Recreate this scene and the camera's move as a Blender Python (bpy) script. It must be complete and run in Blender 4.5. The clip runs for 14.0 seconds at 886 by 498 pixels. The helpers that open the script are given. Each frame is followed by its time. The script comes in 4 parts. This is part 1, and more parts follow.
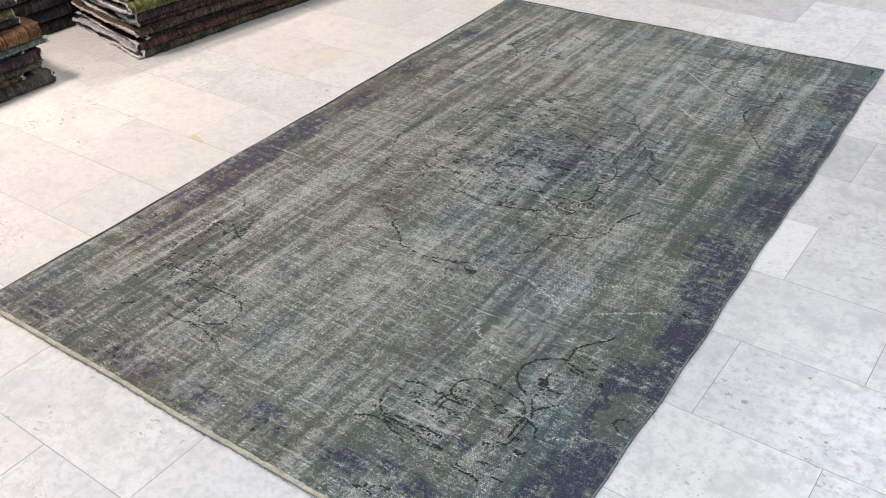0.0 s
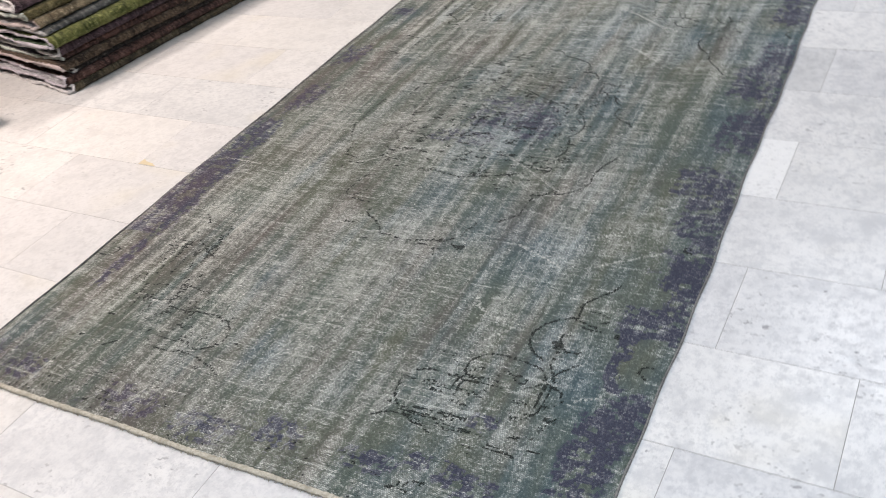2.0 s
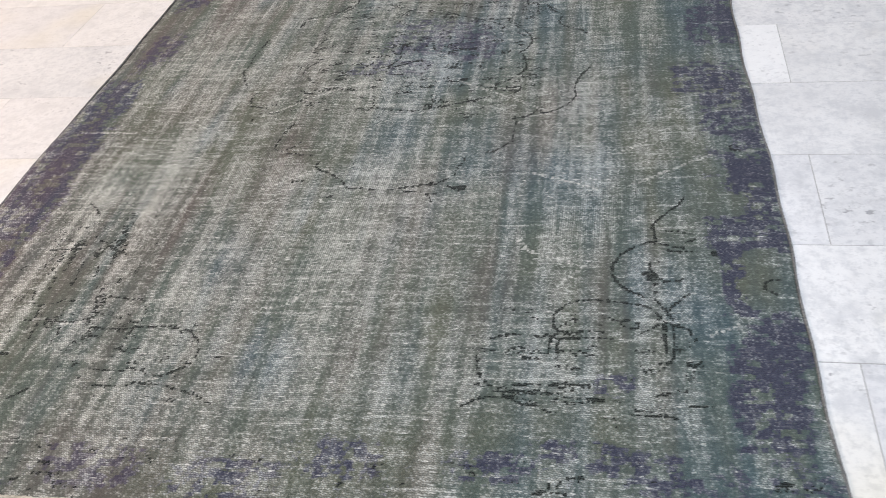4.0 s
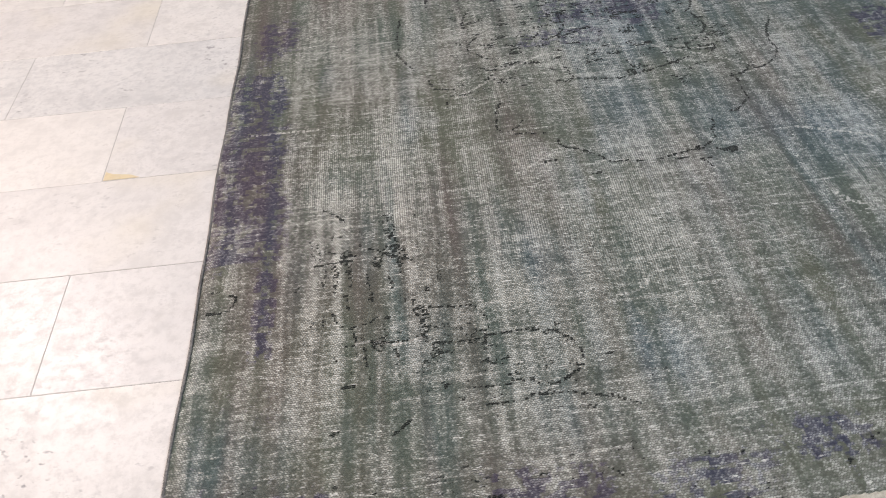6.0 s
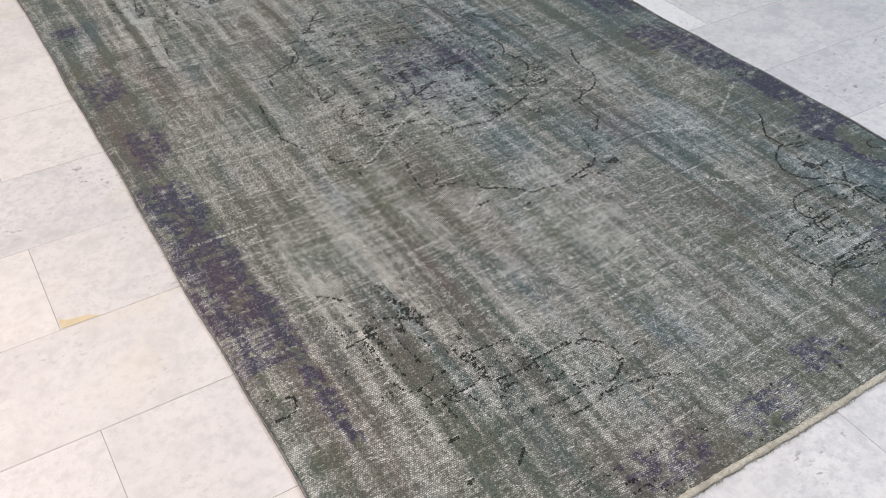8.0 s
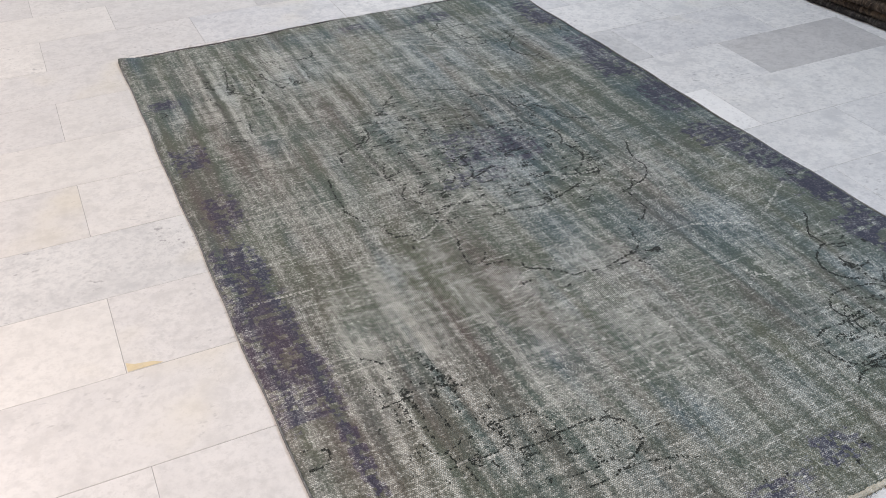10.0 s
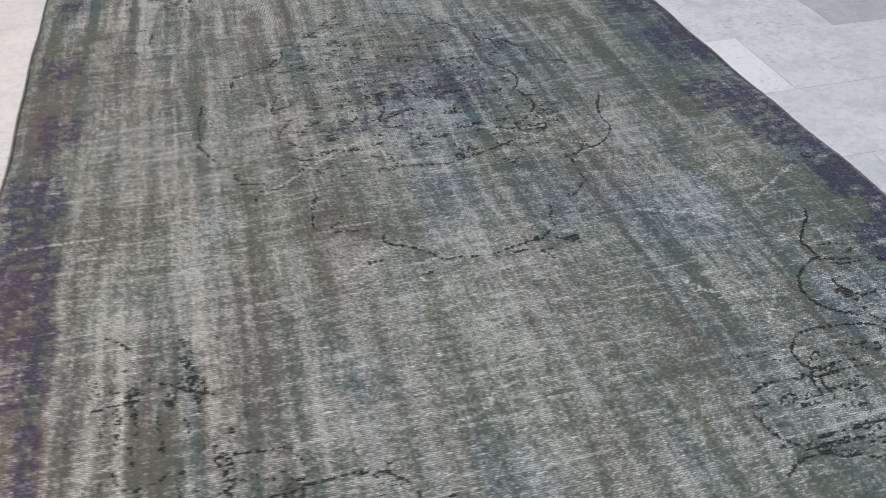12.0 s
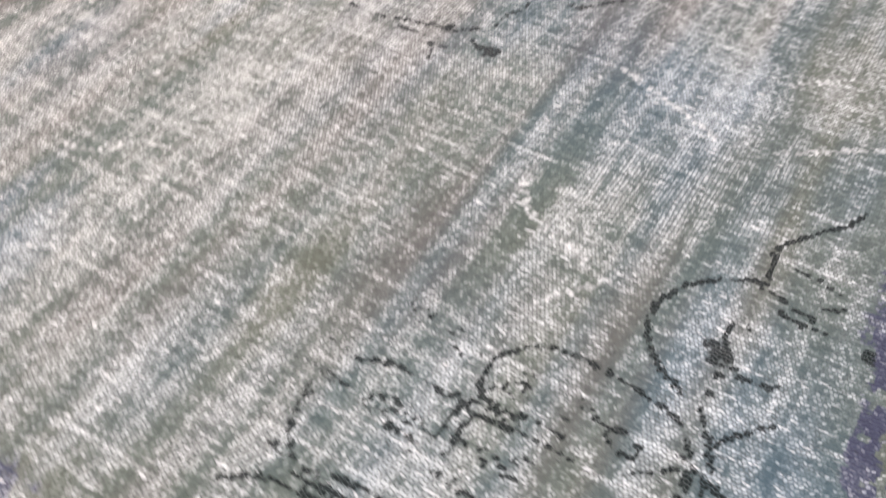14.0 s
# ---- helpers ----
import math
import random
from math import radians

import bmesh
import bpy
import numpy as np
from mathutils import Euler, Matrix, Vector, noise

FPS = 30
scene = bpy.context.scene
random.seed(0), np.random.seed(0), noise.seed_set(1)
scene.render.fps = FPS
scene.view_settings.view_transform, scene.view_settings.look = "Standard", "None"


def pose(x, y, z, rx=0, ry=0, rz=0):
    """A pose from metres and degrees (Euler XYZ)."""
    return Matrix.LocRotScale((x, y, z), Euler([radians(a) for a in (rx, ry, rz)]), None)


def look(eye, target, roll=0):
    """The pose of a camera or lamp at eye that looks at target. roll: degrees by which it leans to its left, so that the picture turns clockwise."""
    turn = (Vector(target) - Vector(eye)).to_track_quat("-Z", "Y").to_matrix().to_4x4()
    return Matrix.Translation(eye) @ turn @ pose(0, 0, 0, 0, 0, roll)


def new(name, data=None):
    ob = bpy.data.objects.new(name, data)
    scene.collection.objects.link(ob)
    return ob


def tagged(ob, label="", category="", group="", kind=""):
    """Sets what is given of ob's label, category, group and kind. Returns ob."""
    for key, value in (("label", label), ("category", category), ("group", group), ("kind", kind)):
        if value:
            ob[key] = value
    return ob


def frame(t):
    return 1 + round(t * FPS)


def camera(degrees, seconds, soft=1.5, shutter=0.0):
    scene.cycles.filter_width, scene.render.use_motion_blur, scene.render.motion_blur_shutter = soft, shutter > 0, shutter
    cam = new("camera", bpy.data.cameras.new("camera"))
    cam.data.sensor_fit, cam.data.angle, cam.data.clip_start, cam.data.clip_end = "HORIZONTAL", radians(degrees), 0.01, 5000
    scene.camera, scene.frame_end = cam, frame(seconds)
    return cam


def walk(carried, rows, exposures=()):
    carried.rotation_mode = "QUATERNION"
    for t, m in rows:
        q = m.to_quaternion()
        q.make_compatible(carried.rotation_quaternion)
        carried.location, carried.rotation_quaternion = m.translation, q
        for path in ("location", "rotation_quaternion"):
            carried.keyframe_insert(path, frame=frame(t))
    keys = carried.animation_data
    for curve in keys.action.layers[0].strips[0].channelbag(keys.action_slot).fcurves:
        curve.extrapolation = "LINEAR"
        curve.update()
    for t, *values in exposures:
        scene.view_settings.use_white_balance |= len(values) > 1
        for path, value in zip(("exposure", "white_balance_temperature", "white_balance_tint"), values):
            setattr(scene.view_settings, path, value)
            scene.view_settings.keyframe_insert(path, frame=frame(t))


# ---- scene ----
cam = camera(51.6, 14.0, 0.8, 0.3)
PATH = [
    (0, (2.296, -0.876, 1.524), (1.285, 0.415, 0.379), -3.3),
    (0.5, (2.3, -0.875, 1.526), (1.284, 0.402, 0.37), -3.4),
    (1, (2.291, -0.877, 1.523), (1.283, 0.398, 0.358), -3.4),
    (1.5, (2.272, -0.875, 1.51), (1.278, 0.416, 0.349), -5.7),
    (2, (2.193, -0.868, 1.45), (1.264, 0.46, 0.279), -11.6),
    (2.2, (2.139, -0.856, 1.389), (1.279, 0.501, 0.198), -13.2),
    (4.3, (1.33, -0.772, 1.144), (0.975, 0.732, -0.125), -7.7),
    (4.5, (1.254, -0.766, 1.135), (0.919, 0.735, -0.142), -7.5),
    (5, (0.965, -0.714, 1.107), (0.666, 0.751, -0.221), -7.6),
    (5.5, (0.721, -0.706, 1.104), (0.512, 0.764, -0.236), -6.5),
    (6, (0.452, -0.723, 1.149), (0.473, 0.777, -0.174), -5.6),
    (6.5, (0.241, -0.606, 1.145), (0.504, 0.872, -0.176), -3.4),
    (7, (0.051, -0.492, 1.168), (0.556, 0.92, -0.155), -1.0),
    (7.5, (-0.147, -0.52, 1.231), (0.549, 0.798, -0.103), -1.1),
    (8, (-0.248, -0.615, 1.335), (0.529, 0.691, 0.035), -0.6),
    (8.5, (-0.254, -0.708, 1.394), (0.51, 0.665, 0.157), -0.7),
    (9, (-0.249, -0.766, 1.425), (0.473, 0.669, 0.233), -1.1),
    (9.2, (-0.25, -0.775, 1.437), (0.461, 0.674, 0.255), -1.1),
    (11.3, (0.107, -0.622, 1.216), (0.639, 0.915, 0.052), -1.6),
    (11.5, (0.21, -0.587, 1.172), (0.701, 0.951, -0.007), -1.7),
    (12, (0.533, -0.501, 1.042), (0.897, 1.046, -0.173), -1.2),
    (12.5, (0.805, -0.385, 0.977), (1.034, 1.131, -0.308), -0.1),
    (13, (1.097, -0.163, 0.908), (1.117, 1.299, -0.456), 1.9),
    (13.5, (1.3, -0.062, 0.851), (0.968, 1.252, -0.62), 2.6),
    (14, (1.521, -0.009, 0.703), (0.833, 1.085, -0.823), -0.5),
]
EXPOSURES = [(0.0, 0.05, 6350, 12), (4.5, 0.15, 6300, 14), (5.0, 0.15, 6300, 14), (5.5, -0.33, 6300, 14), (6.0, -0.04, 6270, 14), (6.5, -0.03, 6240, 14), (7.5, 0.0, 6250, 14), (9.2, -0.12, 6200, 13), (11.5, -0.05, 6130, 12), (12.0, -0.08, 6100, 12), (12.5, 0.42, 6050, 13), (13.0, 0.53, 6200, 15), (13.5, 0.6, 6480, 18), (14.0, 0.88, 6480, 23)]
walk(cam, [(t, look(eye, target, roll)) for t, eye, target, roll in PATH], EXPOSURES)

# ---- world and lamps ----
world = bpy.data.worlds.new("world")
scene.world = world
world.use_nodes = True
world.node_tree.nodes["Background"].inputs[0].default_value = (0.8, 0.85, 1.0, 1)
world.node_tree.nodes["Background"].inputs[1].default_value = 0.05


def lamp(name, eye, size, watts, colour, spread):
    data = bpy.data.lights.new(name, "AREA")
    data.shape, data.size, data.size_y, data.energy, data.color = "RECTANGLE", size[0], size[1], watts, colour
    data.spread = radians(spread)
    ob = new(name, data)
    ob.matrix_world = look(eye, (eye[0], eye[1] + 0.001, 0))
    return ob


lamp("cool_ceiling_lamp", (2.2, -0.6, 2.95), (1.2, 0.6), 48, (0.84, 0.93, 1.0), 150)
lamp("cool_ceiling_lamp", (2.0, 3.8, 2.95), (1.2, 0.6), 52, (0.90, 0.95, 1.0), 150)
lamp("warm_ceiling_lamp", (-1.6, 0.0, 2.95), (0.5, 0.5), 63, (1.0, 0.845, 0.735), 130)
lamp("warm_ceiling_lamp", (-1.9, 3.2, 2.95), (0.5, 0.5), 60, (1.0, 0.87, 0.775), 140)


# ---- materials ----
class Graph:
    """A node material under construction."""

    def __init__(self, name):
        self.mat = bpy.data.materials.new(name)
        self.mat.use_nodes = True
        self.tree = self.mat.node_tree
        self.bsdf = self.tree.nodes["Principled BSDF"]

    def node(self, kind, *links, **settings):
        n = self.tree.nodes.new(kind)
        if "operation" in settings:
            n.operation = settings["operation"]
        if "data_type" in settings:
            n.data_type, n.blend_type = settings["data_type"], settings["blend_type"]
        if "interpolation_type" in settings:
            n.interpolation_type = settings["interpolation_type"]
        if "attribute_name" in settings:
            n.attribute_name = settings["attribute_name"]
        if "noise_dimensions" in settings:
            n.noise_dimensions = settings["noise_dimensions"]
        for slot, value in links:
            self.plug(n.inputs[slot], value)
        return n

    def plug(self, socket, value):
        if isinstance(value, bpy.types.NodeSocket):
            self.tree.links.new(value, socket)
        elif isinstance(value, tuple) and len(value) == 3 and socket.type == "RGBA":
            socket.default_value = (*value, 1)
        else:
            socket.default_value = value

    def calc(self, op, a, b=0.0, c=0.0):
        return self.node("ShaderNodeMath", (0, a), (1, b), (2, c), operation=op).outputs[0]

    def blend(self, fac, a, b, how="MIX"):
        n = self.node("ShaderNodeMix", (0, fac), (6, a), (7, b), data_type="RGBA", blend_type=how)
        return n.outputs[2]

    def ramp(self, value, lo, hi, out_lo=0.0, out_hi=1.0):
        n = self.node("ShaderNodeMapRange", (0, value), (1, lo), (2, hi), (3, out_lo), (4, out_hi), interpolation_type="SMOOTHSTEP")
        return n.outputs[0]

    def noise(self, where, scale, detail=3.0, rough=0.55):
        n = self.node("ShaderNodeTexNoise", ("Vector", where), ("Scale", scale), ("Detail", detail), ("Roughness", rough))
        return n.outputs[0]

    def place(self, scale=(1, 1, 1), random_shift=0.0):
        co = self.node("ShaderNodeTexCoord").outputs["Object"]
        if random_shift:
            r = self.node("ShaderNodeObjectInfo").outputs["Random"]
            sh = self.node("ShaderNodeCombineXYZ", (0, self.calc("MULTIPLY", r, random_shift)), (1, self.calc("MULTIPLY", r, random_shift * 1.7)), (2, self.calc("MULTIPLY", r, random_shift * 0.6)))
            co = self.node("ShaderNodeVectorMath", (0, co), (1, sh.outputs[0]), operation="ADD").outputs[0]
        return self.node("ShaderNodeMapping", ("Vector", co), ("Scale", scale)).outputs[0]

    def bump(self, height, strength, distance):
        n = self.node("ShaderNodeBump", ("Height", height), ("Strength", strength), ("Distance", distance))
        self.plug(self.bsdf.inputs["Normal"], n.outputs[0])

    def done(self, colour, rough, sheen=0.0, specular=0.5):
        self.plug(self.bsdf.inputs["Base Color"], colour)
        self.plug(self.bsdf.inputs["Roughness"], rough)
        self.bsdf.inputs["Sheen Weight"].default_value = sheen
        self.bsdf.inputs["Specular IOR Level"].default_value = specular
        return self.mat


def marble(name, base, cloud, flecks):
    g = Graph(name)
    p = g.place(random_shift=37.0)
    r = g.node("ShaderNodeObjectInfo").outputs["Random"]
    soft = g.noise(p, 11, 7, 0.72)
    fine = g.noise(p, 42, 6, 0.75)
    col = g.blend(g.ramp(soft, 0.46, 0.68, 0, 0.85), base, cloud)
    col = g.blend(g.ramp(fine, 0.44, 0.66, 0, 0.8), col, cloud)
    col = g.blend(g.ramp(g.noise(p, 2.1, 3), 0.42, 0.7, 0, 0.3), col, cloud)
    warp = g.node("ShaderNodeVectorMath", (0, p), (1, g.node("ShaderNodeTexNoise", ("Vector", p), ("Scale", 2.5), ("Detail", 4.0)).outputs[1]), operation="ADD").outputs[0]
    vein = g.calc("ABSOLUTE", g.calc("SUBTRACT", g.noise(warp, 2.0, 3), 0.5))
    col = g.blend(g.ramp(vein, 0.0, 0.03, 0.14, 0.0), col, (0.5, 0.5, 0.51))
    st = g.node("ShaderNodeMapping", ("Vector", p), ("Scale", (48, 70, 40)), ("Rotation", (0, 0, 0.5))).outputs[0]
    speck = g.calc("MULTIPLY", g.ramp(g.noise(st, 1.0, 2), 0.60, 0.70), g.ramp(g.noise(p, 6.0, 3), 0.50, 0.62))
    many = g.ramp(g.calc("FRACT", g.calc("MULTIPLY", r, 7.31)), 0.2, 1.0, 0.15, 1.0)
    col = g.blend(g.calc("MULTIPLY", g.calc("MULTIPLY", speck, flecks), many), col, (0.30, 0.30, 0.31))
    pit = g.calc("MULTIPLY", g.ramp(g.noise(p, 75, 3, 0.6), 0.55, 0.66), g.ramp(g.noise(p, 9.0, 3), 0.40, 0.58))
    col = g.blend(g.calc("MULTIPLY", g.calc("MULTIPLY", pit, 0.42), many), col, (0.44, 0.44, 0.45))
    stain = g.calc("MULTIPLY", g.ramp(g.noise(p, 1.7, 3), 0.6, 0.74), 0.4)
    col = g.blend(stain, col, (0.72, 0.66, 0.5))
    col = g.blend(1.0, col, g.node("ShaderNodeCombineColor", (0, g.ramp(r, 0, 1, 0.94, 1.04)), (1, g.ramp(r, 0, 1, 0.94, 1.035)), (2, g.ramp(r, 0, 1, 0.945, 1.02))).outputs[0], "MULTIPLY")
    g.bump(g.calc("ADD", g.noise(p, 9, 4), g.calc("MULTIPLY", speck, -0.6)), 0.12, 0.004)
    return g.done(col, g.ramp(fine, 0.3, 0.7, 0.26, 0.42), specular=0.4)


# Left tiles: creamier, fainter clouds, partly stone, partly strong warm light painted in.
LIT_CREAM_MARBLE = marble("lit_cream_marble", (0.735, 0.722, 0.705), (0.60, 0.59, 0.575), 0.9)
WHITE_MARBLE = marble("white_marble", (0.755, 0.753, 0.752), (0.55, 0.555, 0.57), 0.9)
GREY_MARBLE = marble("grey_marble", (0.62, 0.61, 0.605), (0.47, 0.465, 0.465), 0.5)
ASH_MARBLE = marble("ash_grey_marble", (0.69, 0.69, 0.685), (0.52, 0.525, 0.53), 0.8)
FLECKED_MARBLE = marble("flecked_marble", (0.735, 0.722, 0.705), (0.61, 0.60, 0.585), 1.5)
FILLER = marble("yellow_filler", (0.72, 0.62, 0.40), (0.62, 0.52, 0.34), 0.1)
PALE_MARBLE = marble("pale_marble", (0.86, 0.86, 0.855), (0.79, 0.79, 0.79), 0.15)


def plain(name, colour, rough, scale, depth):
    g = Graph(name)
    p = g.place()
    n = g.noise(p, scale, 5)
    col = g.blend(g.ramp(n, 0.3, 0.7), tuple(c * 0.88 for c in colour), colour)
    g.bump(n, 0.3, depth)
    return g.done(col, rough)


GROUT = plain("grout", (0.40, 0.39, 0.38), 0.85, 60, 0.002)
WALL = plain("wall_paint", (0.76, 0.75, 0.73), 0.8, 14, 0.002)


def rug_wool():
    """Worn overdyed wool: the masks of wear and dye lie on the mesh, the knots are made here."""
    g = Graph("worn_overdyed_wool")
    p = g.place()
    dye = g.node("ShaderNodeAttribute", attribute_name="dye")
    wear, purple, outline = g.node("ShaderNodeSeparateColor", (0, dye.outputs["Color"])).outputs[:3]
    stitch = dye.outputs["Alpha"]
    tint = g.node("ShaderNodeAttribute", attribute_name="tint")
    blue, brown, olive = g.node("ShaderNodeSeparateColor", (0, tint.outputs["Color"])).outputs[:3]
    ribbed = tint.outputs["Alpha"]
    dyed = purple
    x, y, _ = g.node("ShaderNodeSeparateXYZ", (0, p)).outputs[:3]
    wob = g.noise(p, 22, 2)
    wob_fine = g.noise(p, 140, 1)
    xx = g.calc("DIVIDE", g.calc("MULTIPLY_ADD", wob, 0.005, x), 0.0044)
    ripple = g.calc("SINE", g.calc("ADD", g.calc("MULTIPLY", x, 2 * math.pi / 0.0092), g.calc("MULTIPLY", wob, 9.0)))
    yy = g.calc("DIVIDE", g.calc("MULTIPLY_ADD", ripple, 0.0007, g.calc("ADD", g.calc("MULTIPLY_ADD", wob, -0.008, y), g.calc("MULTIPLY", wob_fine, 0.0032))), 0.0041)
    row = g.calc("FLOOR", yy)
    shifted = g.calc("ADD", xx, g.calc("MULTIPLY", g.calc("MODULO", row, 2.0), 0.5))
    knot = g.node("ShaderNodeTexWhiteNoise", ("Vector", g.node("ShaderNodeCombineXYZ", (0, g.calc("FLOOR", shifted)), (1, row)).outputs[0]), noise_dimensions="2D").outputs[0]
    across = g.calc("SINE", g.calc("MULTIPLY", g.calc("FRACT", shifted), math.pi))
    along = g.calc("SINE", g.calc("MULTIPLY", g.calc("FRACT", yy), math.pi))
    warp = g.calc("SINE", g.calc("MULTIPLY", g.calc("FRACT", xx), math.pi))
    grain = g.calc("MULTIPLY", g.calc("POWER", along, 0.8), g.calc("MULTIPLY_ADD", across, 0.8, 0.2))
    cord = g.calc("MULTIPLY", warp, g.calc("MULTIPLY_ADD", along, 0.5, 0.5))
    weave = g.node("ShaderNodeMix", (0, ribbed), (2, cord), (3, grain)).outputs[0]
    fuzz = g.noise(p, 420, 2, 0.7)
    purple = g.ramp(g.calc("ADD", dyed, g.calc("ADD", g.calc("MULTIPLY", g.calc("SUBTRACT", knot, 0.5), 0.28), g.calc("MULTIPLY", g.calc("SUBTRACT", g.noise(p, 60, 3, 0.7), 0.5), 0.6))), 0.38, 0.68)
    line_at = g.node("ShaderNodeMapping", ("Vector", p), ("Scale", (165, 20, 1))).outputs[0]
    warp_line = g.calc("SUBTRACT", g.noise(line_at, 1.0, 2, 0.6), 0.5)
    weft_at = g.node("ShaderNodeMapping", ("Vector", p), ("Scale", (40, 190, 1))).outputs[0]
    weft_line = g.calc("SUBTRACT", g.noise(weft_at, 1.0, 2, 0.6), 0.5)
    lit = g.calc("ADD", wear, g.calc("ADD", g.calc("MULTIPLY", warp_line, 0.65), g.calc("MULTIPLY", weft_line, 0.65)))
    lit = g.calc("ADD", lit, g.calc("ADD", g.calc("MULTIPLY", g.calc("SUBTRACT", knot, 0.5), 0.2), g.calc("MULTIPLY", g.calc("SUBTRACT", fuzz, 0.5), 0.22)))
    bare = g.ramp(lit, 0.0, 1.2)
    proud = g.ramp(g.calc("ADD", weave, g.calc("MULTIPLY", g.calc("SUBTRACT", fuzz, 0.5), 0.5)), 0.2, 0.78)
    pile = g.blend(olive, (0.085, 0.110, 0.094), (0.105, 0.116, 0.086))
    pile = g.blend(blue, pile, (0.064, 0.100, 0.112))
    pile = g.blend(brown, pile, (0.118, 0.105, 0.093))
    pile = g.blend(purple, pile, g.blend(brown, (0.048, 0.052, 0.080), (0.072, 0.058, 0.080)))
    worn = g.blend(blue, (0.54, 0.555, 0.50), (0.48, 0.545, 0.555))
    worn = g.blend(brown, worn, (0.565, 0.545, 0.485))
    worn = g.blend(g.calc("MULTIPLY", purple, 0.85), worn, g.blend(brown, (0.28, 0.30, 0.34), (0.36, 0.32, 0.35)))
    # Gaps between knots: the pile's colour, darkened further as painted shade.
    shaded_gap = g.blend(g.ramp(wear, 0.2, 0.6), pile, (0.045, 0.048, 0.042))
    shaded_gap = g.blend(0.46, shaded_gap, g.blend(bare, pile, worn))
    col = g.blend(proud, shaded_gap, g.blend(bare, pile, worn))
    clump = g.noise(p, 55, 3, 0.6)
    pale_knot = g.ramp(g.calc("ADD", g.calc("MULTIPLY", knot, 0.55), g.calc("MULTIPLY_ADD", clump, 0.5, g.calc("MULTIPLY", wear, 0.55))), 0.62, 1.12, 0, 0.34)
    col = g.blend(g.calc("MULTIPLY", pale_knot, g.ramp(weave, 0.25, 0.7)), col, (0.61, 0.62, 0.585))
    fleck = g.node("ShaderNodeMapping", ("Vector", p), ("Scale", (62, 210, 1)), ("Location", (3.7, 1.9, 0))).outputs[0]
    col = g.blend(g.calc("MULTIPLY", g.ramp(g.noise(fleck, 1.0, 1, 0.5), 0.66, 0.70), g.ramp(wear, 0.15, 0.5, 0.1, 0.75)), col, (0.68, 0.68, 0.64))
    snag = g.node("ShaderNodeMapping", ("Vector", p), ("Scale", (120, 170, 1)), ("Location", (8.1, 5.3, 0))).outputs[0]
    col = g.blend(g.ramp(g.noise(snag, 1.0, 1, 0.5), 0.70, 0.76, 0, 0.3), col, (0.030, 0.034, 0.031))
    col = g.blend(g.calc("MULTIPLY", g.ramp(stitch, 0.12, 0.55, 0, 0.62), g.calc("MULTIPLY_ADD", knot, 0.6, 0.4)), col, (0.66, 0.655, 0.61))
    dark = g.ramp(g.calc("MULTIPLY", outline, g.calc("MULTIPLY_ADD", knot, 0.9, 0.5)), 0.26, 0.42)
    dark = g.calc("MULTIPLY", dark, g.calc("MULTIPLY_ADD", g.ramp(weave, 0.12, 0.45), 0.55, 0.42))
    col = g.blend(dark, col, (0.007, 0.010, 0.009))
    shade = g.calc("MULTIPLY_ADD", g.calc("ADD", g.calc("MULTIPLY", knot, 0.5), g.calc("MULTIPLY", fuzz, 0.6)), 0.45, 0.76)
    col = g.blend(1.0, col, g.node("ShaderNodeCombineColor", (0, shade), (1, shade), (2, shade)).outputs[0], "MULTIPLY")
    g.bump(g.calc("ADD", weave, g.calc("MULTIPLY", fuzz, 0.35)), 0.6, 0.0022)
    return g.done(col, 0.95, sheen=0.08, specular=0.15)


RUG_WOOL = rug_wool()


def wool(name, one, two, rib=0.006, rough=0.95):
    """Mottled pile of a folded rug, ridged across its fold."""
    g = Graph(name)
    p = g.place(random_shift=11.0)
    big = g.noise(p, 9, 4, 0.65)
    fine = g.noise(p, 85, 4, 0.75)
    _, y, _ = g.node("ShaderNodeSeparateXYZ", (0, p)).outputs[:3]
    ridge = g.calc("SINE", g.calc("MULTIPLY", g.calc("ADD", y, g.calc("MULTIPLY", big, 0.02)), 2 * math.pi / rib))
    col = g.blend(g.ramp(g.calc("MULTIPLY_ADD", fine, 0.5, g.calc("MULTIPLY", big, 0.6)), 0.46, 0.66), one, two)
    col = g.blend(g.ramp(fine, 0.54, 0.68, 0, 0.6), col, tuple(min(1, c * 2.4 + 0.03) for c in two))
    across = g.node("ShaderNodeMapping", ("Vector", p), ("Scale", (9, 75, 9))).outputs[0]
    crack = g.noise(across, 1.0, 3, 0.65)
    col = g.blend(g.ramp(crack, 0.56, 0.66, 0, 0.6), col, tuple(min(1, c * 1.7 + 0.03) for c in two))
    # Cracks and ridge valleys are darkened in the colour, along with the bump.
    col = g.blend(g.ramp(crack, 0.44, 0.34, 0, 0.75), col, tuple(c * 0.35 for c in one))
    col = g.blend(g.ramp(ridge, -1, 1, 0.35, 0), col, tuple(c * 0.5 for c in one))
    g.bump(g.calc("ADD", g.calc("MULTIPLY", ridge, 0.4), g.calc("ADD", fine, g.calc("MULTIPLY", crack, 2.0))), 0.8, 0.005)
    return g.done(col, rough, sheen=0.05, specular=0.15)


def cord(name, one, two):
    g = Graph(name)
    p = g.place()
    n = g.noise(p, 150, 3, 0.7)
    col = g.blend(g.ramp(n, 0.3, 0.7), one, two)
    col = g.blend(g.ramp(g.noise(p, 14, 3), 0.45, 0.7, 0, 0.6), col, tuple(c * 0.62 for c in one))
    g.bump(n, 0.9, 0.003)
    return g.done(col, 0.95, specular=0.15)


CREAM_CORD = cord("cream_cotton", (0.40, 0.37, 0.29), (0.62, 0.59, 0.51))
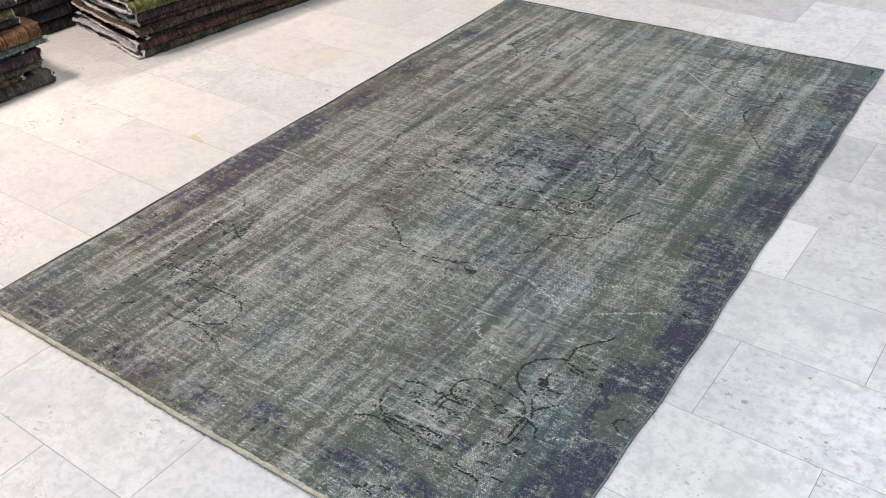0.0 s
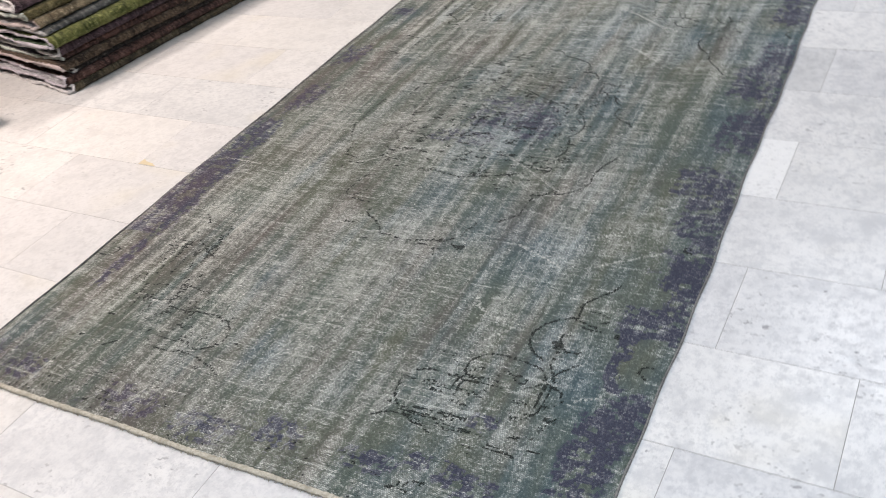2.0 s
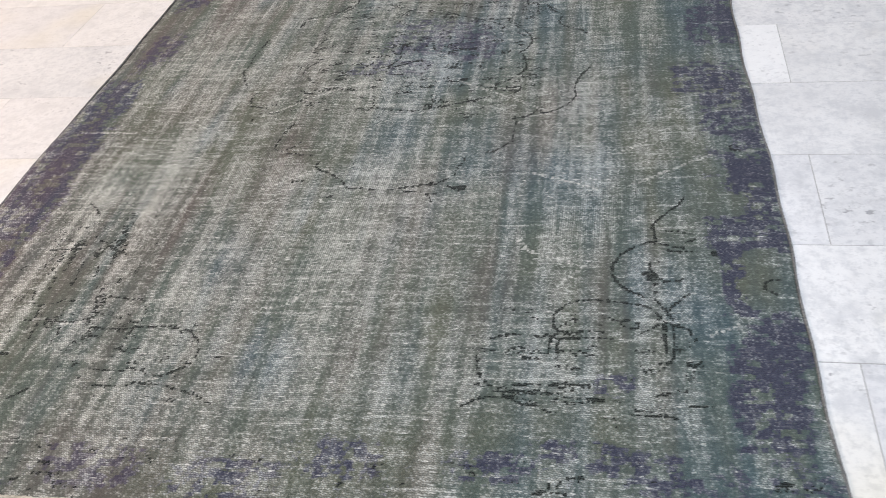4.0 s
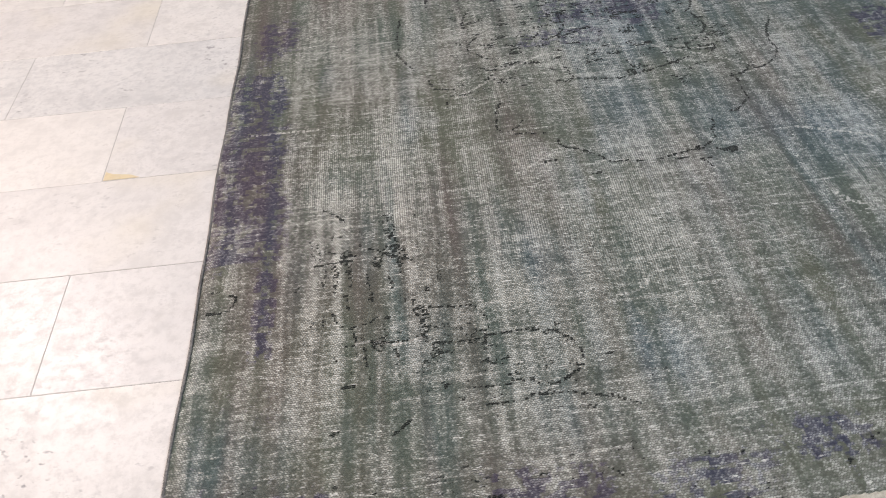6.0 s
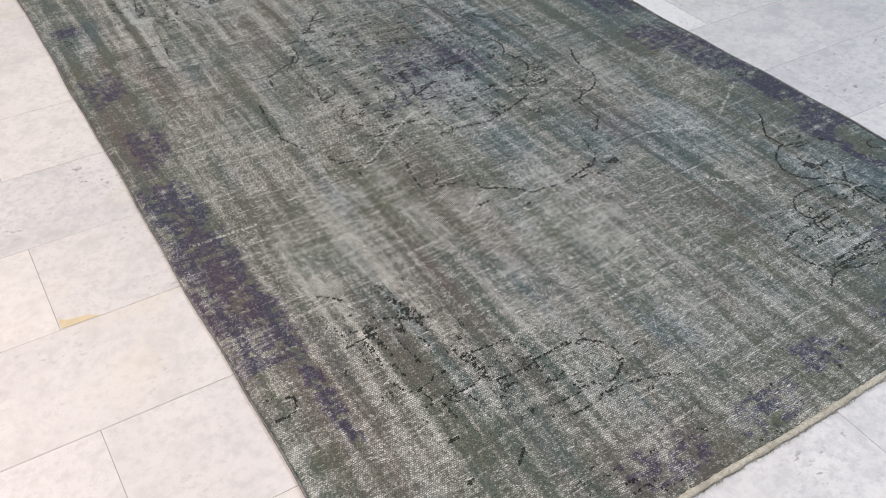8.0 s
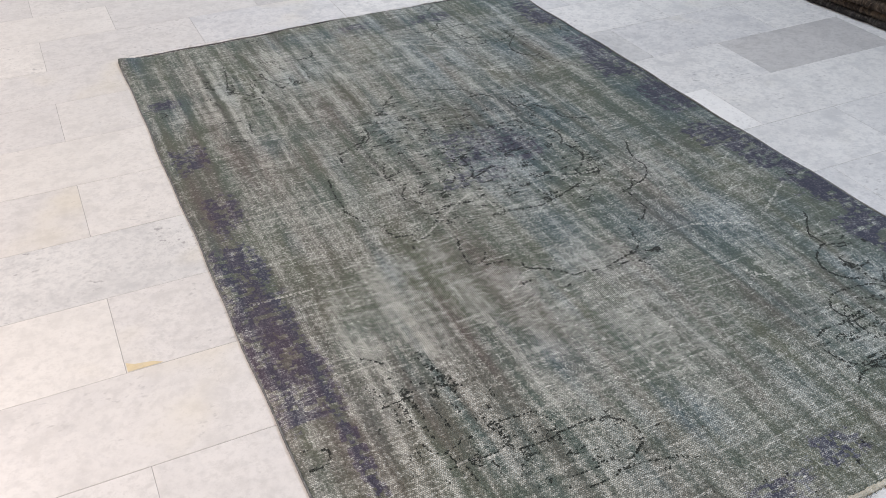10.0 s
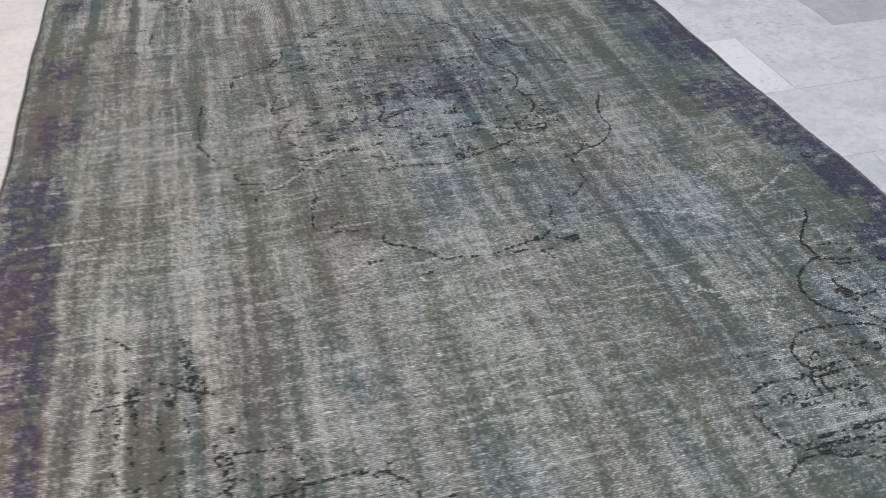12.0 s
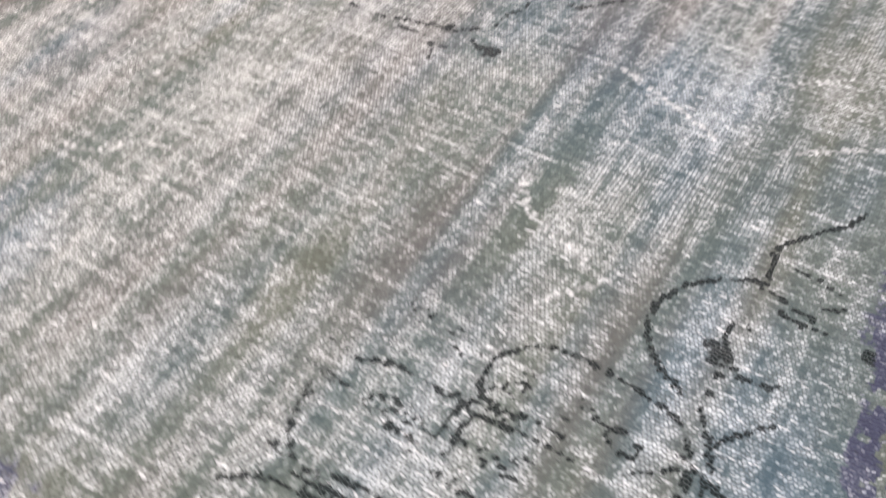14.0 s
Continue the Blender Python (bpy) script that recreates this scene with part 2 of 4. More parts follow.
DARK_CORD = cord("dark_overcast_wool", (0.14, 0.14, 0.14), (0.28, 0.275, 0.26))
PALE_CUT = cord("pale_cut_wool", (0.52, 0.50, 0.50), (0.80, 0.78, 0.77))


# ---- mesh helpers ----
def box(bm, x0, y0, z0, x1, y1, z1):
    m = Matrix.LocRotScale(((x0 + x1) / 2, (y0 + y1) / 2, (z0 + z1) / 2), None, (x1 - x0, y1 - y0, z1 - z0))
    return bmesh.ops.create_cube(bm, size=1, matrix=m)["verts"]


def mesh_of(name, bm, mat):
    me = bpy.data.meshes.new(name)
    bm.to_mesh(me)
    bm.free()
    me.materials.append(mat)
    return me


def mesh_from(name, verts, faces, mat, smooth=True):
    me = bpy.data.meshes.new(name)
    me.from_pydata(verts, [], faces)
    me.materials.append(mat)
    if smooth:
        me.polygons.foreach_set("use_smooth", [True] * len(me.polygons))
    me.update()
    return me


def part(name, mesh, parent, label=""):
    ob = new(name, mesh)
    ob.parent = parent
    return tagged(ob, label)


def tube(points, radius, sides=7, squash=1.0, wobble=0.0, seed=0):
    """Vertices and faces of a closed-ended cord along points."""
    rng = np.random.default_rng(seed)
    pts = [Vector(p) for p in points]
    verts, faces = [], []
    for i, p in enumerate(pts):
        d = (pts[min(i + 1, len(pts) - 1)] - pts[max(i - 1, 0)]).normalized()
        side = d.cross(Vector((0, 0, 1)))
        side = side.normalized() if side.length > 1e-3 else Vector((1, 0, 0))
        up = side.cross(d)
        r = radius * (1 + wobble * rng.uniform(-1, 1))
        for k in range(sides):
            a = 2 * math.pi * k / sides
            verts.append(tuple(p + side * (r * math.cos(a)) + up * (r * squash * math.sin(a))))
    for i in range(len(pts) - 1):
        for k in range(sides):
            a, b = i * sides + k, i * sides + (k + 1) % sides
            faces.append((a, b, b + sides, a + sides))
    faces.append(tuple(range(sides - 1, -1, -1)))
    faces.append(tuple((len(pts) - 1) * sides + k for k in range(sides)))
    return verts, faces


def joined(pieces):
    verts, faces = [], []
    for v, f in pieces:
        n = len(verts)
        verts += v
        faces += [tuple(i + n for i in q) for q in f]
    return verts, faces


# ---- structure ----
def slab(name, dims, mat):
    bm = bmesh.new()
    box(bm, *dims)
    return tagged(new(name, mesh_of(name, bm, mat)), kind="structure")


floor = slab("floor", (-4, -3.5, -0.1, 5.5, 6.5, -0.0006), GROUT)
for n, d in (("wall_west", (-4.15, -3.65, -0.1, -4, 6.65, 3)), ("wall_east", (5.5, -3.65, -0.1, 5.65, 6.65, 3)),
             ("wall_south", (-4, -3.65, -0.1, 5.5, -3.5, 3)), ("wall_north", (-4, 6.5, -0.1, 5.5, 6.65, 3)),
             ("ceiling", (-4.15, -3.65, 3, 5.65, 6.65, 3.1))):
    slab(n, d, WALL)


# ---- the large rug ----
RUG_LEN = 2.662
STEP = 0.0024


def left_edge(y):
    return 0.0155 - 0.003 * y + 0.0020 * np.sin(7.3 * y + 4) + 0.0012 * np.sin(19 * y)


def right_edge(y):
    return 1.756 - 0.0295 * y + 0.003 * np.sin(6.1 * y + 3) + 0.002 * np.sin(23 * y)


def near_edge(x):
    return -0.055 + 0.022 * x + 0.003 * np.sin(4.2 * x + 0.4) + 0.0012 * np.sin(13 * x)


def far_edge(x):
    return RUG_LEN + 0.017 * x + 0.010 * np.exp(-((x - 0.72) / 0.22) ** 2) + 0.004 * np.sin(9 * x) + 0.002 * np.sin(31 * x)


NU, NV = int(1.74 / STEP), int(2.73 / STEP)
gu, gv = np.meshgrid(np.linspace(0, 1, NU), np.linspace(0, 1, NV))
flat_x = left_edge(gv * RUG_LEN) * (1 - gu) + right_edge(gv * RUG_LEN) * gu
flat_y = near_edge(flat_x) * (1 - gv) + far_edge(flat_x) * gv
rng = np.random.default_rng(7)
FX, FY = np.fft.fftfreq(NU, STEP), np.fft.fftfreq(NV, STEP)


def grain_field(sx, sy):
    """Unit noise, smooth over sx metres across and sy metres along the rug."""
    k = np.exp(-2 * math.pi**2 * ((FX[None, :] * sx) ** 2 + (FY[:, None] * sy) ** 2))
    f = np.fft.ifft2(np.fft.fft2(rng.standard_normal((NV, NU))) * k).real
    return (f - f.mean()) / f.std()


def patch(x, y, rx, ry, power=2.0):
    return np.exp(-((np.abs((flat_x - x) / rx)) ** power + (np.abs((flat_y - y) / ry)) ** power))


def band(v, lo, hi, soft):
    return 1 / (1 + np.exp(-(v - lo) / soft)) / (1 + np.exp((v - hi) / soft))


near_band = band(flat_y, -1, 0.105, 0.012)
outline = np.zeros((NV, NU))
stitches = np.zeros((NV, NU))
line_break = grain_field(0.0035, 0.0035) + 0.35 * grain_field(0.014, 0.014)
KNOT_X, KNOT_Y = 0.0042, 0.0040
knot_i, knot_j = np.floor(flat_x / KNOT_X).astype(int), np.floor((flat_y + 0.2) / KNOT_Y).astype(int)
knot_x, knot_y = (knot_i + 0.5) * KNOT_X, (knot_j + 0.5) * KNOT_Y - 0.2
speckle = rng.random((knot_j.max() + 2, knot_i.max() + 2))[knot_j, knot_i]


def curve_through(points, n=8):
    """A smooth line through the points."""
    p = [Vector(q) for q in points]
    p = [p[0] * 2 - p[1], *p, p[-1] * 2 - p[-2]]
    out = []
    for a, b, c, d in zip(p, p[1:], p[2:], p[3:]):
        for k in range(n):
            t = k / n
            out.append(0.5 * (2 * b + (c - a) * t + (2 * a - 5 * b + 4 * c - d) * t * t + (3 * b - a - 3 * c + d) * t**3))
    return out + [p[-2]]


def distance_to(points, reach):
    """Distance from the rug's points to a line, and how far along it their nearest point lies; far from the line 9 and 0."""
    q = curve_through(points)
    far, along = np.full((NV, NU), 9.0), np.zeros((NV, NU))
    xs, ys = [v.x for v in q], [v.y for v in q]
    i0, i1 = np.searchsorted(gu[0] * 1.74, [min(xs) - reach - 0.06, max(xs) + reach + 0.06])
    j0, j1 = np.searchsorted(gv[:, 0] * 2.73 - 0.05, [min(ys) - reach - 0.04, max(ys) + reach + 0.04])
    cut = np.s_[max(j0, 0):j1, max(i0, 0):i1]
    px, py, run = knot_x[cut], knot_y[cut], 0.0
    for a, b in zip(q, q[1:]):
        d = b - a
        t = np.clip(((px - a.x) * d.x + (py - a.y) * d.y) / max(d.length_squared, 1e-9), 0, 1)
        off = np.hypot(px - a.x - t * d.x, py - a.y - t * d.y)
        nearer = off < far[cut]
        along[cut] = np.where(nearer, run + t * d.length, along[cut])
        far[cut] = np.where(nearer, off, far[cut])
        run += d.length
    return far, along


def stroke(strength, *points):
    """A dark line of standing pile, knot by knot, with gaps where it is worn off."""
    d, along = distance_to(points, 0.02)
    bead = 0.5 + 0.5 * np.cos(along * 2 * math.pi / 0.0115)
    line = np.clip((0.0028 + 0.0006 * bead - d) / 0.0007, 0, 1) * np.clip(0.17 + strength * 0.6 + 1.2 * (speckle - 0.5) + 0.10 * line_break, 0, 1)
    outline[:] = np.maximum(outline, line)


def stitch(*points):
    """A pale dotted line of bare foundation."""
    d, along = distance_to(points, 0.03)
    bead = 0.5 + 0.5 * np.cos(along * 2 * math.pi / 0.0105)
    line = np.clip((0.0048 - d) / 0.0015, 0, 1) * np.clip(0.55 + 0.7 * bead - 0.9 * speckle, 0, 1)
    stitches[:] = np.maximum(stitches, line)


def medallion():
    stroke(0.62, (0.429, 1.492), (0.422, 1.441), (0.416, 1.390), (0.420, 1.355), (0.416, 1.307), (0.429, 1.277), (0.437, 1.258))
    stroke(0.62, (0.442, 1.248), (0.450, 1.229))
    stroke(0.62, (0.489, 1.206), (0.484, 1.170), (0.490, 1.152))
    stroke(0.62, (0.614, 1.513), (0.594, 1.464), (0.587, 1.420), (0.596, 1.407))
    stroke(0.62, (0.613, 1.352), (0.593, 1.320), (0.591, 1.295))
    stroke(0.62, (0.610, 1.271), (0.628, 1.247), (0.655, 1.237))
    stroke(0.62, (0.606, 1.207), (0.630, 1.190), (0.653, 1.189))
    stroke(0.62, (0.534, 1.098), (0.581, 1.102))
    stroke(0.62, (0.518, 1.075), (0.521, 1.053))
    stroke(0.62, (0.638, 1.050), (0.628, 1.018), (0.622, 0.978), (0.621, 0.945), (0.632, 0.930), (0.655, 0.938), (0.678, 0.964))
    stroke(0.62, (0.655, 0.918), (0.678, 0.916), (0.722, 0.912))
    stroke(0.62, (0.810, 1.175), (0.817, 1.148), (0.820, 1.115))
    stroke(0.62, (0.815, 1.463), (0.840, 1.463), (0.836, 1.415), (0.840, 1.366), (0.816, 1.320), (0.825, 1.286), (0.862, 1.284))
    stroke(0.62, (0.820, 1.319), (0.873, 1.343), (0.900, 1.361))
    stroke(0.62, (0.757, 1.325), (0.773, 1.346))
    stroke(0.62, (0.766, 1.424), (0.795, 1.422), (0.830, 1.389))
    stroke(0.62, (1.107, 1.169), (1.052, 1.147), (0.994, 1.127), (0.939, 1.108), (0.914, 1.105), (0.843, 1.117), (0.828, 1.123))
    stroke(0.62, (0.963, 1.404), (1.034, 1.426), (1.038, 1.414))
    stroke(0.62, (0.619, 1.697), (0.592, 1.654), (0.570, 1.631))
    stroke(0.62, (0.506, 1.606), (0.500, 1.549))
    stroke(0.9, (0.744, 0.890), (0.744, 0.864), (0.780, 0.843), (0.812, 0.818), (0.837, 0.787), (0.861, 0.786), (0.901, 0.777))
    stroke(0.9, (0.931, 0.778), (0.970, 0.788), (1.006, 0.798), (1.028, 0.799), (1.055, 0.823))
    stroke(0.9, (1.078, 0.906), (1.082, 0.890), (1.071, 0.865), (1.068, 0.838))
    stroke(0.9, (1.022, 0.762), (1.033, 0.738))
    stroke(0.9, (1.060, 0.796), (1.084, 0.779))
    stroke(0.9, (1.177, 1.072), (1.184, 1.052), (1.183, 1.020), (1.182, 0.980), (1.186, 0.962))
    stroke(0.9, (1.174, 0.959), (1.140, 0.926), (1.125, 0.932))
    stroke(0.9, (1.344, 1.301), (1.327, 1.268), (1.314, 1.225), (1.313, 1.191), (1.317, 1.167), (1.299, 1.128), (1.273, 1.103), (1.241, 1.089), (1.238, 1.117))
    stroke(0.9, (1.229, 1.103), (1.208, 1.076), (1.174, 1.068))
    stroke(0.9, (1.166, 1.383), (1.178, 1.347), (1.182, 1.306), (1.168, 1.273), (1.135, 1.239), (1.115, 1.229), (1.120, 1.194))
    stroke(0.9, (1.131, 1.204), (1.159, 1.211), (1.180, 1.212), (1.171, 1.188), (1.152, 1.181))
    stroke(0.9, (1.133, 1.546), (1.166, 1.506), (1.185, 1.459), (1.180, 1.419), (1.158, 1.386))


def medallion_crown():
    stroke(0.7, (0.865, 1.952), (0.916, 1.944), (0.937, 1.917), (0.975, 1.903), (1.040, 1.875), (1.062, 1.842), (1.055, 1.807), (1.093, 1.804), (1.126, 1.760), (1.152, 1.736), (1.151, 1.704), (1.158, 1.675), (1.182, 1.679), (1.188, 1.622))
    stroke(0.7, (1.211, 1.670), (1.231, 1.627), (1.257, 1.596), (1.252, 1.551), (1.278, 1.520), (1.319, 1.497), (1.335, 1.469))
    stroke(0.7, (0.906, 1.651), (0.973, 1.617), (1.034, 1.591), (1.098, 1.551), (1.098, 1.532))
    stroke(0.7, (1.118, 1.567), (1.149, 1.545))
    stroke(0.7, (1.139, 1.510), (1.172, 1.475))
    stroke(0.7, (0.812, 1.931), (0.764, 1.882), (0.731, 1.829), (0.706, 1.819), (0.744, 1.810))
    stroke(0.7, (0.763, 1.878), (0.811, 1.876))
    stroke(0.7, (0.502, 1.617), (0.528, 1.634), (0.576, 1.659), (0.599, 1.667))
    stroke(0.7, (0.643, 1.751), (0.633, 1.691), (0.611, 1.660))
    stroke(0.7, (0.494, 1.137), (0.551, 1.121))
    stroke(0.7, (0.966, 1.392), (0.983, 1.423), (1.034, 1.420))
    stroke(0.7, (0.916, 1.450), (0.927, 1.413))
    stroke(0.7, (0.926, 1.628), (0.922, 1.590))
    stroke(0.7, (0.806, 1.638), (0.857, 1.637))


def right_scroll():
    stroke(1.0, (1.552, 0.751), (1.537, 0.723), (1.520, 0.705), (1.502, 0.680), (1.491, 0.664), (1.493, 0.638), (1.496, 0.613))
    stroke(1.0, (1.496, 0.613), (1.482, 0.611), (1.466, 0.602), (1.450, 0.591), (1.432, 0.573), (1.420, 0.551), (1.415, 0.524), (1.423, 0.501), (1.433, 0.485), (1.453, 0.469), (1.476, 0.459))
    stroke(1.0, (1.492, 0.452), (1.503, 0.437), (1.512, 0.422), (1.523, 0.401))
    stroke(1.0, (1.495, 0.607), (1.513, 0.605), (1.530, 0.599), (1.549, 0.596))
    stroke(1.0, (1.518, 0.588), (1.538, 0.585), (1.564, 0.586))
    stroke(1.0, (1.551, 0.613), (1.569, 0.621))
    stroke(1.0, (1.486, 0.553), (1.486, 0.533), (1.492, 0.521))
    stroke(1.0, (1.497, 0.558), (1.502, 0.553))
    stroke(1.0, (1.482, 0.493), (1.497, 0.493))
    stroke(1.0, (1.533, 0.501), (1.543, 0.501))
    stroke(1.0, (1.553, 0.470), (1.535, 0.453), (1.521, 0.434), (1.517, 0.428))
    stroke(1.0, (1.495, 0.472), (1.499, 0.471))
    stroke(1.0, (1.320, 0.412), (1.316, 0.393), (1.317, 0.372), (1.325, 0.364), (1.335, 0.362))
    stroke(1.0, (1.320, 0.412), (1.333, 0.425), (1.347, 0.438), (1.369, 0.443), (1.398, 0.444), (1.427, 0.442), (1.452, 0.439), (1.476, 0.433), (1.492, 0.424), (1.501, 0.406))
    stroke(1.0, (1.499, 0.403), (1.518, 0.392), (1.533, 0.387), (1.548, 0.379), (1.555, 0.365), (1.560, 0.355))
    stroke(1.0, (1.508, 0.392), (1.508, 0.369), (1.508, 0.340))
    stroke(1.0, (1.522, 0.392), (1.523, 0.375), (1.524, 0.341))
    stroke(1.0, (1.327, 0.346), (1.356, 0.348), (1.424, 0.352))
    stroke(1.0, (1.213, 0.337), (1.231, 0.346), (1.257, 0.351), (1.286, 0.349), (1.315, 0.346), (1.327, 0.344))
    stroke(1.0, (1.315, 0.349), (1.315, 0.332))
    stroke(1.0, (1.327, 0.344), (1.327, 0.331))
    stroke(0.6, (1.514, 0.646), (1.542, 0.643), (1.558, 0.639))
    stroke(0.6, (1.523, 0.504), (1.542, 0.508))
    stroke(0.6, (1.424, 0.394), (1.446, 0.396), (1.464, 0.393))
    stroke(0.6, (1.433, 0.389), (1.445, 0.378), (1.463, 0.378), (1.462, 0.390))
    stroke(0.6, (1.464, 0.364), (1.479, 0.373), (1.498, 0.388))
    stroke(0.6, (1.339, 0.359), (1.380, 0.366), (1.404, 0.364))
    stroke(0.95, (1.312, 0.342), (1.314, 0.324), (1.313, 0.310))
    stroke(0.95, (1.325, 0.342), (1.327, 0.316), (1.328, 0.296))
    stroke(0.95, (1.191, 0.298), (1.195, 0.276), (1.201, 0.254), (1.214, 0.236), (1.225, 0.226))
    stroke(0.95, (1.510, 0.350), (1.510, 0.322))
    stroke(0.95, (1.524, 0.348), (1.523, 0.320), (1.519, 0.308), (1.508, 0.291))
    stroke(0.95, (1.543, 0.296), (1.568, 0.297))
    stroke(0.95, (1.545, 0.303), (1.565, 0.304))
    stroke(0.95, (1.177, 0.181), (1.192, 0.190), (1.209, 0.201), (1.226, 0.205), (1.262, 0.208))
    stroke(0.95, (1.544, 0.210), (1.577, 0.210))
    stroke(0.95, (1.459, 0.195), (1.483, 0.194))
    stroke(0.95, (1.457, 0.185), (1.498, 0.187))
    stroke(0.95, (1.498, 0.190), (1.526, 0.182))
    stroke(0.95, (1.332, 0.046), (1.334, 0.035))
    stroke(0.95, (1.314, 0.027), (1.341, 0.031), (1.358, 0.028))
    stroke(0.6, (1.226, 0.219), (1.273, 0.220), (1.305, 0.225))
    stroke(0.6, (1.259, 0.235), (1.308, 0.239))
    stroke(0.6, (1.265, 0.216), (1.344, 0.222))
    stroke(0.6, (1.316, 0.228), (1.332, 0.242), (1.377, 0.243))
    stroke(0.6, (1.332, 0.239), (1.351, 0.225), (1.359, 0.233))
    stroke(0.6, (1.348, 0.213), (1.371, 0.213), (1.409, 0.212))
    stroke(0.6, (1.274, 0.194), (1.305, 0.196))
    stroke(0.6, (1.313, 0.187), (1.332, 0.180))
    stroke(0.6, (1.270, 0.296), (1.303, 0.295))
    stroke(0.6, (1.344, 0.038), (1.355, 0.054), (1.383, 0.060))


def right_border():
    stroke(1.0, (1.684, 0.491), (1.686, 0.504), (1.697, 0.512), (1.713, 0.514))
    stroke(1.0, (1.684, 0.491), (1.697, 0.478), (1.708, 0.473))
    stroke(1.0, (1.664, 0.921), (1.676, 0.919))


def left_scroll():
    stroke(0.42, (0.242, 0.727), (0.267, 0.707), (0.282, 0.686))
    stroke(0.42, (0.308, 0.662), (0.318, 0.638), (0.314, 0.606), (0.342, 0.591), (0.372, 0.570))
    stroke(0.42, (0.269, 0.643), (0.293, 0.634))
    stroke(0.42, (0.243, 0.606), (0.267, 0.591))
    stroke(0.42, (0.281, 0.583), (0.313, 0.582))
    stroke(0.42, (0.228, 0.563), (0.273, 0.568), (0.296, 0.568))
    stroke(0.42, (0.288, 0.540), (0.294, 0.529))
    stroke(0.42, (0.261, 0.495), (0.279, 0.492))
    stroke(0.42, (0.286, 0.473), (0.290, 0.439))
    stroke(0.42, (0.263, 0.430), (0.269, 0.412), (0.285, 0.396), (0.302, 0.392), (0.326, 0.402), (0.351, 0.420))
    stroke(0.42, (0.353, 0.407), (0.370, 0.413))
    stroke(0.42, (0.267, 0.325), (0.270, 0.316))
    stroke(0.42, (0.285, 0.350), (0.302, 0.351))
    stroke(0.42, (0.366, 0.379), (0.386, 0.367))
    stroke(0.42, (0.328, 0.356), (0.374, 0.349), (0.416, 0.356), (0.428, 0.348))
    stroke(0.42, (0.427, 0.375), (0.462, 0.369), (0.530, 0.351))
    stroke(0.42, (0.435, 0.337), (0.472, 0.335), (0.508, 0.332), (0.525, 0.341), (0.558, 0.344), (0.598, 0.345), (0.634, 0.339))
    stroke(0.42, (0.430, 0.317), (0.473, 0.311))
    stroke(0.42, (0.522, 0.335), (0.521, 0.319), (0.522, 0.296), (0.524, 0.281), (0.565, 0.269), (0.573, 0.273))
    stroke(0.42, (0.555, 0.250), (0.575, 0.253))
    stroke(0.42, (0.553, 0.240), (0.573, 0.236))
    stroke(0.42, (0.485, 0.231), (0.521, 0.231), (0.563, 0.229))
    stroke(0.42, (0.491, 0.194), (0.538, 0.193), (0.570, 0.198), (0.583, 0.204))
    stroke(0.62, (0.384, 0.557), (0.388, 0.532), (0.394, 0.512))
    stroke(0.62, (0.378, 0.568), (0.413, 0.555))
    stroke(0.62, (0.326, 0.530), (0.328, 0.499), (0.332, 0.472), (0.332, 0.455))
    stroke(0.62, (0.301, 0.381), (0.305, 0.357), (0.306, 0.335), (0.304, 0.321))
    stroke(0.62, (0.319, 0.340), (0.319, 0.323), (0.322, 0.300))
    stroke(0.62, (0.370, 0.332), (0.375, 0.315), (0.379, 0.303))
    stroke(0.62, (0.434, 0.424), (0.483, 0.418), (0.508, 0.417), (0.515, 0.410))
    stroke(0.62, (0.525, 0.398), (0.530, 0.379), (0.530, 0.359))
    stroke(0.62, (0.634, 0.339), (0.661, 0.317), (0.675, 0.295), (0.679, 0.274), (0.675, 0.256), (0.659, 0.240), (0.630, 0.222))
    stroke(0.62, (0.583, 0.204), (0.604, 0.203), (0.634, 0.202), (0.673, 0.194), (0.715, 0.180), (0.744, 0.165), (0.752, 0.160))
    stroke(0.62, (0.653, 0.170), (0.676, 0.168))


def left_border():
    stroke(0.8, (0.034, 0.518), (0.054, 0.518))
    stroke(0.8, (0.037, 0.464), (0.071, 0.466), (0.086, 0.496), (0.074, 0.507))
    stroke(0.8, (0.462, -0.010), (0.473, -0.009))
    stroke(0.8, (0.495, 0.026), (0.516, 0.024))
    stroke(0.8, (0.492, 0.004), (0.526, 0.006))
    stroke(0.8, (0.362, 0.154), (0.389, 0.179))
    stroke(0.8, (0.264, 0.167), (0.275, 0.171))
    stroke(0.8, (0.277, 0.258), (0.300, 0.260))


